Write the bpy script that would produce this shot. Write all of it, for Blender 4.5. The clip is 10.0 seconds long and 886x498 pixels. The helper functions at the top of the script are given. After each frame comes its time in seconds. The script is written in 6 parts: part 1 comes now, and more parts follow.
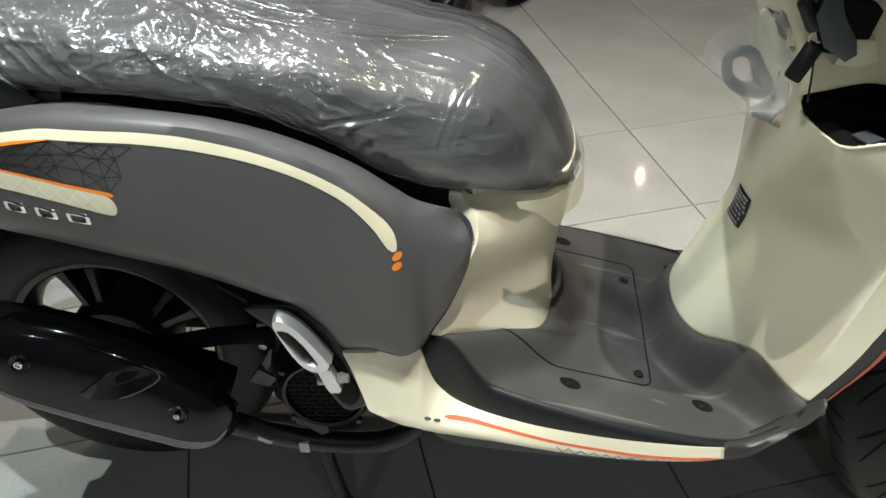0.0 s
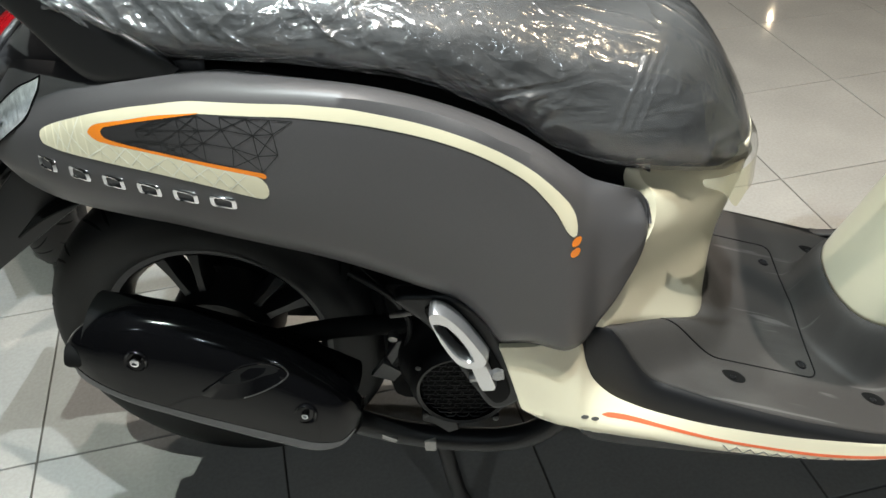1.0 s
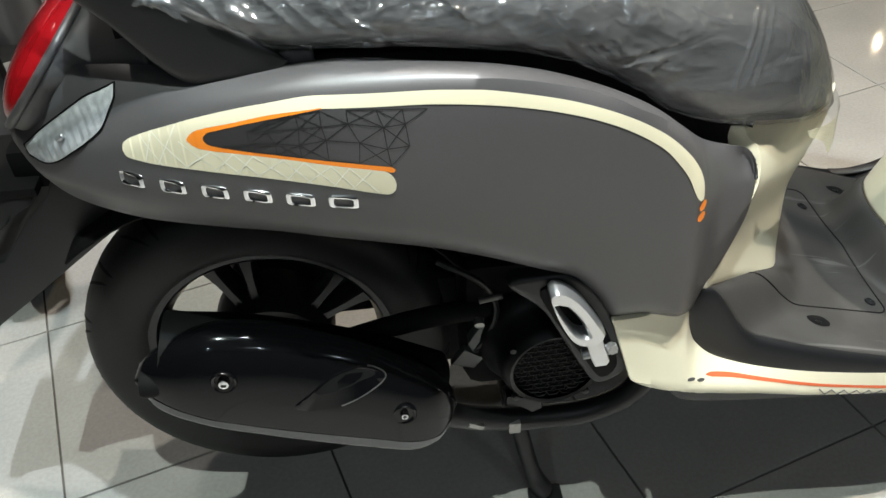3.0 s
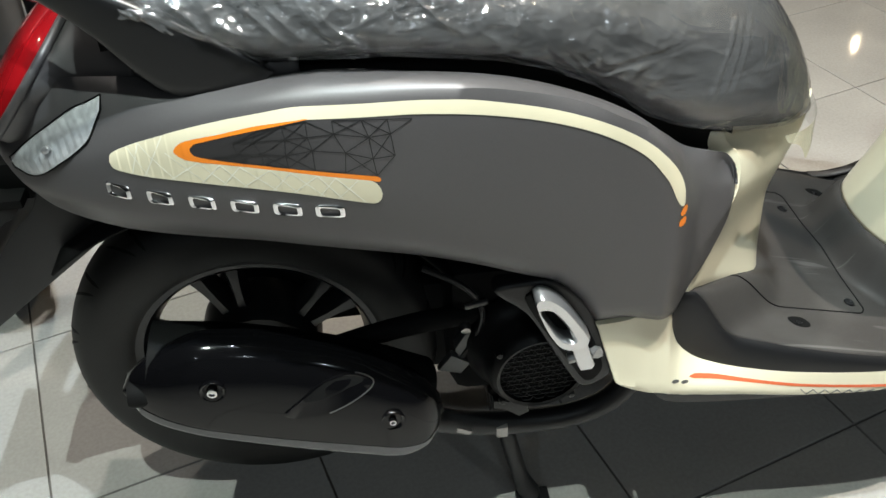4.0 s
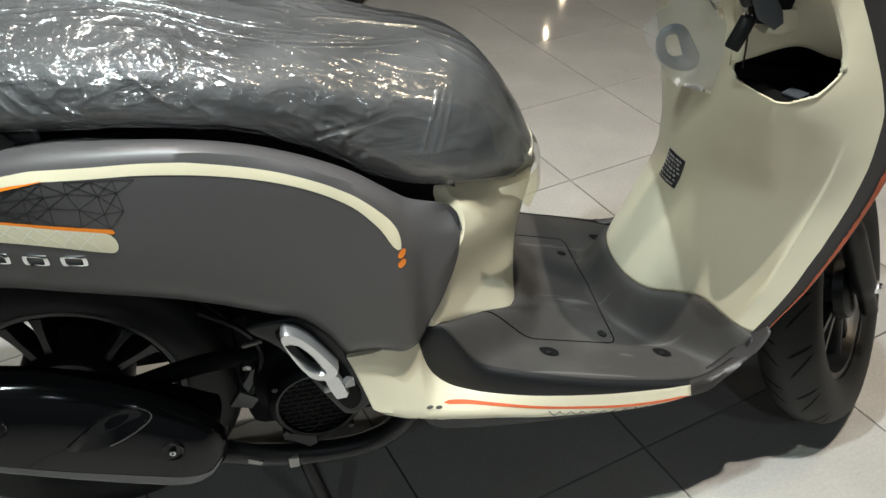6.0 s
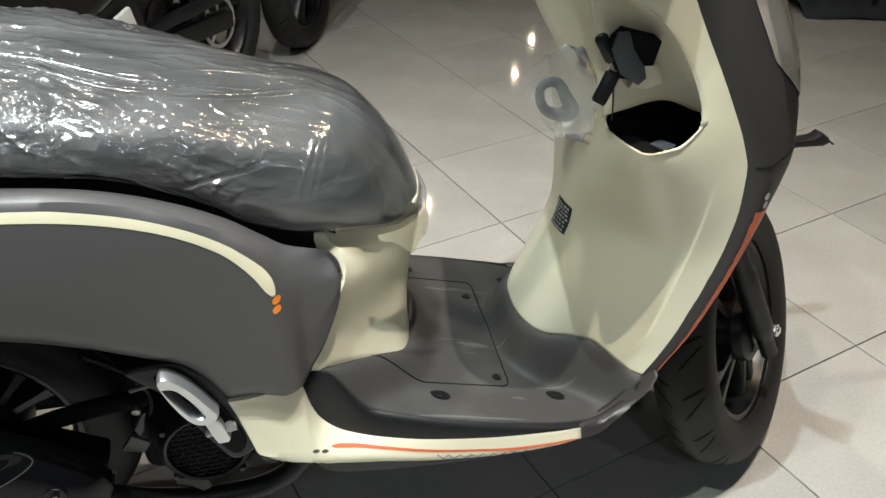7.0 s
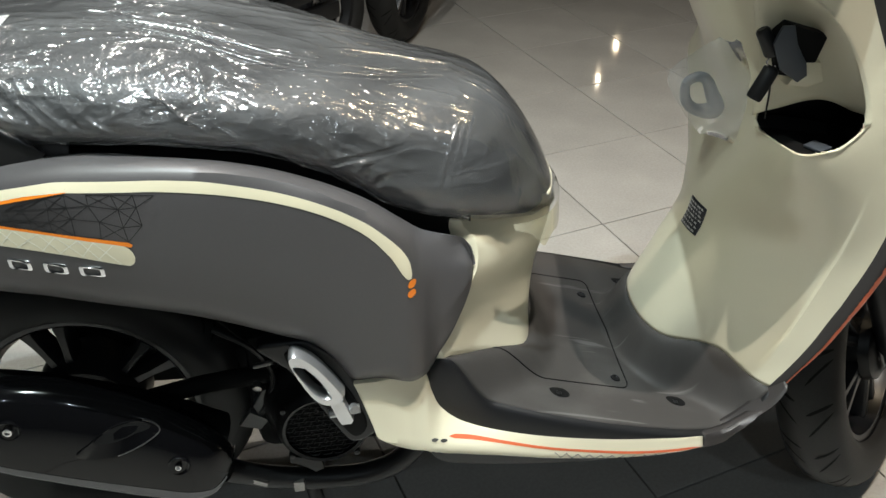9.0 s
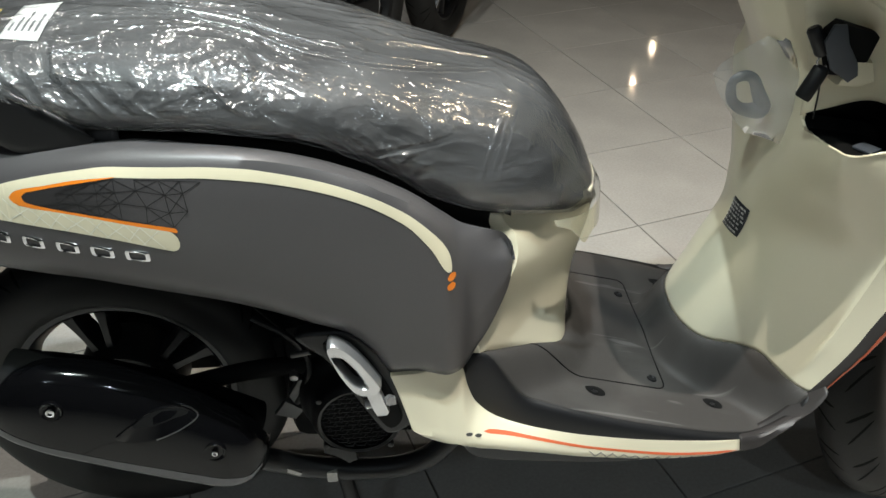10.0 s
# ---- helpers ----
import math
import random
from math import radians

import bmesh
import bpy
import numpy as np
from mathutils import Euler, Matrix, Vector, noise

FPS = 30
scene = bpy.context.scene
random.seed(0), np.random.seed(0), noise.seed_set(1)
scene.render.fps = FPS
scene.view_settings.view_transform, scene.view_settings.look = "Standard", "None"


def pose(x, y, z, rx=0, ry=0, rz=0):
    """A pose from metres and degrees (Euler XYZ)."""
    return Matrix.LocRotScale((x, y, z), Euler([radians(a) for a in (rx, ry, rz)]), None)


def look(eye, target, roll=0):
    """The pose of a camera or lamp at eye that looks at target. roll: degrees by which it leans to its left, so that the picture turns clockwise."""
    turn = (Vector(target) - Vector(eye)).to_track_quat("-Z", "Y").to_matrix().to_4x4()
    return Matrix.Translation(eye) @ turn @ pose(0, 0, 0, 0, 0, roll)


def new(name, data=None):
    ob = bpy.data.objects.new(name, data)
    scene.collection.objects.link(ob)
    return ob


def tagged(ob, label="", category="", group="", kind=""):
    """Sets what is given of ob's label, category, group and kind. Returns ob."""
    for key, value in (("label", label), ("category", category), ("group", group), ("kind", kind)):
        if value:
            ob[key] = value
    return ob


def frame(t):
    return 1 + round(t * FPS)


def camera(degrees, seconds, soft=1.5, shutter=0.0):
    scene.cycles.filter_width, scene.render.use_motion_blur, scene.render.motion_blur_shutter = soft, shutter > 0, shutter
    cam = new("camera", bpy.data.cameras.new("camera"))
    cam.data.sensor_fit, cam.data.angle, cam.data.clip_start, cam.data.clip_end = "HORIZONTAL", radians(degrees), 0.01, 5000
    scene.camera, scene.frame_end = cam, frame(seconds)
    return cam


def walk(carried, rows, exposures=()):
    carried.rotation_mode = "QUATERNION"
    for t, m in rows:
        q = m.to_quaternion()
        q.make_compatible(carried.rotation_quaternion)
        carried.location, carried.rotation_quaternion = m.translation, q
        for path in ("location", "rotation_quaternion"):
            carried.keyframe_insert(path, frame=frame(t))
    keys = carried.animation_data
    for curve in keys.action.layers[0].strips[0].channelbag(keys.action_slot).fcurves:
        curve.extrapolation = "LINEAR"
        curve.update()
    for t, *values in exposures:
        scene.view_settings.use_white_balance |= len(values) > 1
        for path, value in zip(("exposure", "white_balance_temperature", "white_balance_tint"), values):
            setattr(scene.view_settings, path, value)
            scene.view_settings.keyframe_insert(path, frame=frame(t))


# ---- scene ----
cam = camera(55.3, 10.0)
PATH = [
    (0, (0.61, -0.962, 1.157), (0.441, 0.641, -0.027), -2.5),
    (0.5, (0.514, -0.95, 1.143), (0.371, 0.64, -0.062), -2.6),
    (1, (0.411, -0.892, 1.115), (0.258, 0.675, -0.118), -2.7),
    (1.5, (0.305, -0.85, 1.11), (0.155, 0.682, -0.167), -4.2),
    (2, (0.212, -0.844, 1.111), (0.185, 0.679, -0.185), -4.4),
    (2.5, (0.179, -0.846, 1.109), (0.244, 0.674, -0.19), -3.4),
    (4, (0.175, -0.852, 1.119), (0.321, 0.667, -0.174), -2.5),
    (4.5, (0.189, -0.864, 1.127), (0.361, 0.664, -0.151), -2.7),
    (5, (0.22, -0.9, 1.147), (0.441, 0.641, -0.109), -2.4),
    (5.5, (0.304, -0.956, 1.17), (0.553, 0.604, -0.056), -1.9),
    (6, (0.396, -0.996, 1.179), (0.664, 0.589, -0.01), -1.4),
    (6.2, (0.429, -1.007, 1.181), (0.704, 0.588, 0.005), -1.2),
    (7.3, (0.529, -1.034, 1.203), (0.863, 0.596, 0.093), -0.2),
    (7.5, (0.531, -1.03, 1.2), (0.862, 0.599, 0.088), -0.2),
    (8, (0.5, -1.022, 1.191), (0.822, 0.609, 0.079), 0.2),
    (8.5, (0.459, -1.015, 1.185), (0.696, 0.63, 0.071), -0.1),
    (9, (0.432, -1.012, 1.178), (0.606, 0.64, 0.063), -0.1),
    (9.5, (0.418, -1.014, 1.173), (0.551, 0.641, 0.059), 0.1),
    (10, (0.418, -1.016, 1.171), (0.524, 0.642, 0.058), 0.0),
]
walk(cam, [(t, look(eye, target, roll)) for t, eye, target, roll in PATH], [(0, -0.02), (1.0, 0.03), (2.0, 0.14), (2.5, 0.12), (4.0, 0.08), (4.5, 0.02), (5.5, -0.18), (6.2, -0.18), (7.3, 0.03), (8.0, 0.03), (8.5, 0.0), (9.0, -0.16), (10.0, -0.18)])

# ---------- light: a closed showroom with ceiling downlights and added fill ---
world = bpy.data.worlds.new("world")
world.use_nodes = True
world.node_tree.nodes["Background"].inputs[0].default_value = (0.9, 0.95, 1.0, 1)
world.node_tree.nodes["Background"].inputs[1].default_value = 0.05
scene.world = world
scene.view_settings.exposure = 0.0

CEIL = 3.0
COOL, GREENISH, WARM = (0.78, 0.925, 1.0), (0.86, 1.0, 0.94), (1.0, 0.945, 0.86)
AMBER = (1.0, 0.80, 0.53)
# x, y, watts, colour; the y -3 row is unseen fill, added behind the camera
LAMPS = [(-0.25, -0.70, 19, GREENISH), (0.39, -0.48, 26, COOL), (0.87, -0.52, 31, WARM), (2.0, 0.25, 11, AMBER), (0.30, 0.62, 14, WARM), (-1.3, 1.0, 8, WARM), (1.75, 5.83, 4, AMBER), (3.42, 8.75, 4, AMBER), (3.98, 9.9, 4, AMBER), (5.17, 6.48, 4, AMBER), (-1.2, -3.0, 8, COOL), (0.5, -3.0, 8, COOL), (2.2, -3.0, 8, COOL)]


# ---------- numeric helpers ----------
def curve(*pairs):
    """A smooth function of one variable through the given (x, value) pairs."""
    xs = np.array([p[0] for p in pairs], float)
    ys = np.array([p[1] for p in pairs], float)
    d = np.diff(ys) / np.diff(xs)
    m = np.empty(len(xs))
    m[0], m[-1] = d[0], d[-1]
    for i in range(1, len(xs) - 1):
        a, b = d[i - 1], d[i]
        m[i] = 0 if a * b <= 0 else 2 * a * b / (a + b)

    def f(x):
        x = min(max(float(x), xs[0]), xs[-1])
        i = min(int(np.searchsorted(xs, x, side="right")) - 1, len(xs) - 2)
        h = xs[i + 1] - xs[i]
        t = (x - xs[i]) / h
        return ((2 * t**3 - 3 * t**2 + 1) * ys[i] + (t**3 - 2 * t**2 + t) * h * m[i]
                + (-2 * t**3 + 3 * t**2) * ys[i + 1] + (t**3 - t**2) * h * m[i + 1])
    return f


def spline(points, n, closed=False):
    """n points along a Catmull-Rom curve through the given ones."""
    p = np.array(points, float)
    k = len(p)
    if closed:
        ext = np.vstack([p[-1], p, p[0], p[1]])
        segs = k
    else:
        ext = np.vstack([2 * p[0] - p[1], p, 2 * p[-1] - p[-2]])
        segs = k - 1
    seg = np.linalg.norm(np.diff(ext[1:segs + 2], axis=0), axis=1)
    cum = np.r_[0, np.cumsum(seg)]
    out = []
    for s in np.linspace(0, cum[-1], n, endpoint=not closed):
        i = min(int(np.searchsorted(cum, s, side="right")) - 1, segs - 1)
        t = (s - cum[i]) / max(seg[i], 1e-9)
        a, b, c, d = ext[i:i + 4]
        out.append(0.5 * (2 * b + (c - a) * t + (2 * a - 5 * b + 4 * c - d) * t * t + (3 * b - a - 3 * c + d) * t**3))
    return np.array(out)


def lattice_noise(x, y, z):
    """Smooth gradient noise over arrays of places, about -0.7 to 0.7."""
    x, y, z = np.broadcast_arrays(x, y, z)
    cell = [np.floor(v).astype(np.int64) for v in (x, y, z)]
    part_ = [v - c for v, c in zip((x, y, z), cell)]
    fade = [f * f * f * (f * (f * 6 - 15) + 10) for f in part_]
    total = np.zeros(x.shape)
    for dx in (0, 1):
        for dy in (0, 1):
            for dz in (0, 1):
                h = (cell[0] + dx) * 374761393 + (cell[1] + dy) * 668265263 + (cell[2] + dz) * 2147483647
                h = ((h ^ (h >> 13)) * 1274126177) & 0xFFFFFFFF
                h = h ^ (h >> 16)
                a, b = (h & 1023) / 1023 * 2 * math.pi, ((h >> 10) & 1023) / 1023 * 2 - 1
                r = np.sqrt(1 - b * b)
                dot = r * np.cos(a) * (part_[0] - dx) + r * np.sin(a) * (part_[1] - dy) + b * (part_[2] - dz)
                w = (fade[0] if dx else 1 - fade[0]) * (fade[1] if dy else 1 - fade[1]) * (fade[2] if dz else 1 - fade[2])
                total += w * dot
    return total


def smooth01(t):
    t = min(max(t, 0.0), 1.0)
    return t * t * (3 - 2 * t)


# ---------- geometry: each returns (vertices, faces) ----------
def grid(rows, close_u=False, close_v=False):
    n, m = len(rows), len(rows[0])
    verts = [tuple(p) for row in rows for p in row]
    faces = []
    for i in range(n if close_u else n - 1):
        for j in range(m if close_v else m - 1):
            a, b = i, (i + 1) % n
            c, d = j, (j + 1) % m
            faces.append((a * m + c, a * m + d, b * m + d, b * m + c))
    return verts, faces


def tube(path, r, k=10, caps=True):
    """A round tube along a path; r is a number or one per point."""
    p = np.array(path, float)
    n = len(p)
    rs = np.full(n, r, float) if np.isscalar(r) else np.array(r, float)
    tan = np.gradient(p, axis=0)
    tan /= np.linalg.norm(tan, axis=1)[:, None] + 1e-12
    up = np.array([0, 0, 1.0]) if abs(tan[0][2]) < 0.9 else np.array([0, 1.0, 0])
    a = np.cross(tan[0], up)
    a /= np.linalg.norm(a)
    rows = []
    for i in range(n):
        a = a - tan[i] * (a @ tan[i])
        a /= np.linalg.norm(a)
        b = np.cross(tan[i], a)
        rows.append([p[i] + rs[i] * (math.cos(2 * math.pi * j / k) * a + math.sin(2 * math.pi * j / k) * b) for j in range(k)])
    verts, faces = grid(rows, close_v=True)
    if caps:
        faces.append(tuple(range(k - 1, -1, -1)))
        faces.append(tuple((n - 1) * k + j for j in range(k)))
    return verts, faces


def lathe(profile, centre, axis=(0, 1, 0), n=48, closed=False):
    """Turns (radius, along) pairs round an axis."""
    c, w = Vector(centre), Vector(axis).normalized()
    u = w.orthogonal().normalized()
    v = w.cross(u)
    rows = [[c + w * s + (u * math.cos(2 * math.pi * j / n) + v * math.sin(2 * math.pi * j / n)) * r for j in range(n)] for r, s in profile]
    return grid(rows, close_u=closed, close_v=True)


def from_bm(bm):
    bm.verts.index_update()
    out = [tuple(v.co) for v in bm.verts], [tuple(v.index for v in f.verts) for f in bm.faces]
    bm.free()
    return out


def box(centre, size, bevel=0.003, m=None, seg=2):
    bm = bmesh.new()
    bmesh.ops.create_cube(bm, size=1)
    for v in bm.verts:
        v.co = Vector((v.co.x * size[0], v.co.y * size[1], v.co.z * size[2]))
    if bevel:
        bmesh.ops.bevel(bm, geom=list(bm.edges), offset=min(bevel, min(size) * 0.45), segments=seg, affect="EDGES", profile=0.7)
    t = Matrix.Translation(centre) @ (m or Matrix())
    bmesh.ops.transform(bm, matrix=t, verts=bm.verts)
    return from_bm(bm)


def prism(poly, y0, y1, bevel=0.003, seg=2):
    """A plate with the outline poly in (x, z), from y0 to y1, its rims rounded."""
    bm = bmesh.new()
    a = [bm.verts.new((x, y0, z)) for x, z in poly]
    b = [bm.verts.new((x, y1, z)) for x, z in poly]
    fa, fb = bm.faces.new(a), bm.faces.new(list(reversed(b)))
    for i in range(len(poly)):
        j = (i + 1) % len(poly)
        bm.faces.new((a[j], a[i], b[i], b[j]))
    bmesh.ops.recalc_face_normals(bm, faces=bm.faces)
    if bevel:
        bmesh.ops.bevel(bm, geom=list(fa.edges) + list(fb.edges), offset=bevel, segments=seg, affect="EDGES", profile=0.6)
    bmesh.ops.triangulate(bm, faces=[f for f in bm.faces if len(f.verts) > 4])
    return from_bm(bm)


def merge(*geos):
    verts, faces = [], []
    for v, f in geos:
        k = len(verts)
        verts += list(v)
        faces += [tuple(i + k for i in q) for q in f]
    return verts, faces


def moved(geo, m):
    return [tuple(m @ Vector(v)) for v in geo[0]], geo[1]


def mirror(geo):
    return [(v[0], -v[1], v[2]) for v in geo[0]], [tuple(reversed(q)) for q in geo[1]]


def part(name, geo, material, parent=None, label="", thick=0.0, smooth=40, weld=True, face=None):
    """Links geometry as one mesh object, under a thing or a part."""
    me = bpy.data.meshes.new(name)
    bm = bmesh.new()
    vs = [bm.verts.new(v) for v in geo[0]]
    for q in geo[1]:
        q = list(dict.fromkeys(q))
        if len(q) > 2:
            try:
                bm.faces.new([vs[i] for i in q])
            except ValueError:
                pass
    if weld:
        bmesh.ops.remove_doubles(bm, verts=bm.verts, dist=1e-5)
    bmesh.ops.recalc_face_normals(bm, faces=bm.faces)
    if face and sum((f.normal.dot(Vector(face)) * f.calc_area() for f in bm.faces)) < 0:
        bmesh.ops.reverse_faces(bm, faces=bm.faces)
    for f in bm.faces:
        f.smooth = bool(smooth)
    if smooth:
        for e in bm.edges:
            if len(e.link_faces) == 2 and e.calc_face_angle(0) > radians(smooth):
                e.smooth = False
    bm.to_mesh(me)
    bm.free()
    me.materials.append(material)
    ob = new(name, me)
    if parent is not None:
        ob.parent = parent
        ob.matrix_parent_inverse = parent.matrix_world.inverted() if parent.parent is None and parent.type == "EMPTY" else Matrix()
    if label:
        tagged(ob, label)
    if thick:
        s = ob.modifiers.new("thickness", "SOLIDIFY")
        s.thickness, s.offset = thick, -1
    return ob


def thing(name, label, category, group="", at=(0, 0, 0)):
    ob = new(name)
    ob.empty_display_size = 0.05
    ob.location = at
    bpy.context.view_layer.update()
    return tagged(ob, label, category, group)


# ---------- materials ----------
def material(name, colour, rough=0.5, metal=0.0, coat=0.0, grain=0.0, grain_scale=300.0, stain=0.0, stain_scale=8.0, bump=0.0, spec=0.5, rough_var=0.0):
    """A Principled surface with fine grain, larger stains and relief, at real-world size."""
    m = bpy.data.materials.new(name)
    m.use_nodes = True
    nt = m.node_tree
    b = nt.nodes["Principled BSDF"]
    b.inputs["Base Color"].default_value = (*colour, 1)
    b.inputs["Roughness"].default_value = rough
    b.inputs["Metallic"].default_value = metal
    b.inputs["Coat Weight"].default_value = coat
    b.inputs["Coat Roughness"].default_value = 0.06
    b.inputs["Specular IOR Level"].default_value = spec
    co = nt.nodes.new("ShaderNodeTexCoord")
    fine = nt.nodes.new("ShaderNodeTexNoise")
    fine.inputs["Scale"].default_value = grain_scale
    fine.inputs["Detail"].default_value = 3
    nt.links.new(co.outputs["Object"], fine.inputs["Vector"])
    broad = nt.nodes.new("ShaderNodeTexNoise")
    broad.inputs["Scale"].default_value = stain_scale
    broad.inputs["Detail"].default_value = 6
    nt.links.new(co.outputs["Object"], broad.inputs["Vector"])
    if grain or stain:
        last = None
        for tex, amount in ((fine, grain), (broad, stain)):
            if not amount:
                continue
            mix = nt.nodes.new("ShaderNodeMix")
            mix.data_type, mix.blend_type = "RGBA", "MULTIPLY"
            mix.inputs["Factor"].default_value = 1
            ramp = nt.nodes.new("ShaderNodeMapRange")
            ramp.inputs["From Min"].default_value, ramp.inputs["From Max"].default_value = 0.3, 0.7
            ramp.inputs["To Min"].default_value, ramp.inputs["To Max"].default_value = 1 - amount, 1 + amount * 0.3
            nt.links.new(tex.outputs["Fac"], ramp.inputs["Value"])
            if last is None:
                mix.inputs[6].default_value = (*colour, 1)
            else:
                nt.links.new(last, mix.inputs[6])
            nt.links.new(ramp.outputs["Result"], mix.inputs[7])
            last = mix.outputs[2]
        nt.links.new(last, b.inputs["Base Color"])
    if rough_var:
        rr = nt.nodes.new("ShaderNodeMapRange")
        rr.inputs["From Min"].default_value, rr.inputs["From Max"].default_value = 0.3, 0.7
        rr.inputs["To Min"].default_value, rr.inputs["To Max"].default_value = max(rough - rough_var, 0.02), rough + rough_var
        nt.links.new(broad.outputs["Fac"], rr.inputs["Value"])
        nt.links.new(rr.outputs["Result"], b.inputs["Roughness"])
    if bump:
        bp = nt.nodes.new("ShaderNodeBump")
        bp.inputs["Strength"].default_value = bump
        bp.inputs["Distance"].default_value = 0.0006
        nt.links.new(fine.outputs["Fac"], bp.inputs["Height"])
        nt.links.new(bp.outputs["Normal"], b.inputs["Normal"])
    return m


MATTE_GREY = material("matte grey paint", (0.097, 0.092, 0.094), 0.43, 0.3, grain=0.12, grain_scale=1500, stain=0.06, stain_scale=5, bump=0.03, rough_var=0.05)
CREAM = material("cream gloss paint", (0.66, 0.61, 0.455), 0.32, coat=0.35, stain=0.04, stain_scale=6, grain=0.02, grain_scale=900, rough_var=0.04)
DARK_SHELL = material("dark brown-grey satin paint", (0.035, 0.031, 0.030), 0.5, 0.2, grain=0.1, grain_scale=1200, stain=0.08, rough_var=0.06)
BLACK_PLASTIC = material("black moulded plastic", (0.0095, 0.0095, 0.0105), 0.42, spec=0.35, grain=0.15, grain_scale=900, bump=0.12, stain=0.1)
FLOOR_PLASTIC = material("dark grey grained plastic", (0.052, 0.048, 0.045), 0.62, spec=0.2, grain=0.2, grain_scale=1400, bump=0.2, stain=0.14, stain_scale=9, rough_var=0.08)
GLOSS_BLACK = material("gloss black plastic", (0.003, 0.003, 0.0035), 0.10, coat=0.1, stain=0.1, grain=0.05, rough_var=0.04, spec=0.24)
RUBBER = material("tyre rubber", (0.016, 0.0156, 0.015), 0.58, spec=0.3, grain=0.2, grain_scale=500, bump=0.25, stain=0.2, stain_scale=14)
RIM_BLACK = material("satin black alloy", (0.012, 0.012, 0.013), 0.35, 0.2, stain=0.1, grain=0.1)
ENGINE = material("dark cast metal", (0.0085, 0.0085, 0.009), 0.42, 0.3, grain=0.25, grain_scale=350, bump=0.3, stain=0.2)
ALLOY = material("raw cast aluminium", (0.42, 0.42, 0.42), 0.42, 0.9, grain=0.15, grain_scale=400, bump=0.2, stain=0.15)
SILVER = material("silver painted alloy", (0.62, 0.62, 0.63), 0.28, 0.85, grain=0.06, grain_scale=700, stain=0.05)
CHROME = material("chrome", (0.8, 0.8, 0.82), 0.07, 1.0, stain=0.03)
STEEL_EDGE = material("heat-stained steel", (0.30, 0.29, 0.28), 0.33, 0.9, stain=0.25, stain_scale=15, grain=0.1)
ORANGE = material("orange vinyl", (0.90, 0.25, 0.02), 0.4, stain=0.03)
RED_STRIPE = material("red-orange vinyl", (0.62, 0.13, 0.05), 0.38, stain=0.06)
PALE_DECAL = material("cream vinyl", (0.72, 0.66, 0.48), 0.38, stain=0.04, stain_scale=20)
PALE_LINE = material("pale vinyl line", (0.80, 0.77, 0.64), 0.38)
DARK_LINE = material("black vinyl line", (0.018, 0.018, 0.018), 0.3)
GREY_DOT = material("grey vinyl", (0.10, 0.10, 0.10), 0.4)
PALE_DOT = material("pale grey vinyl", (0.55, 0.55, 0.52), 0.4)
REFLECTOR = material("silvered reflector", (0.88, 0.88, 0.88), 0.28, 0.25, grain=0.3, grain_scale=120, bump=0.5)
SEAT = material("black seat leatherette", (0.014, 0.014, 0.015), 0.5, grain=0.3, grain_scale=900, bump=0.35, stain=0.1)
DEEP_BLACK = material("deep black plastic", (0.0065, 0.0065, 0.0065), 0.7, stain=0.1, spec=0.1)
STICKER = material("printed sticker", (0.02, 0.022, 0.028), 0.3, stain=0.1)
STICKER_INK = material("pale sticker ink", (0.5, 0.5, 0.5), 0.4)
PAPER = material("white paper label", (0.8, 0.79, 0.75), 0.6, stain=0.06)
YELLOW_PAPER = material("yellow paper label", (0.75, 0.62, 0.12), 0.6, stain=0.06)
WALL = material("grey wall paint", (0.13, 0.127, 0.123), 0.7, stain=0.05, stain_scale=2)
CEILING_PAINT = material("grey ceiling paint", (0.16, 0.16, 0.16), 0.8, stain=0.04, stain_scale=2)
GROUT = material("grey tile grout", (0.14, 0.125, 0.11), 0.8, grain=0.3, grain_scale=200, bump=0.4, stain=0.2)
BLUE_PLASTIC = material("blue-grey plastic", (0.05, 0.058, 0.07), 0.45, stain=0.2)
DARK_CLOTH = material("dark blue cloth", (0.025, 0.032, 0.04), 0.8, grain=0.3, stain=0.3)
METAL_GREY = material("grey metallic paint", (0.10, 0.095, 0.095), 0.35, 0.5, stain=0.05)
BROWN_PART = material("brown rubber guard", (0.12, 0.075, 0.035), 0.55, stain=0.3)


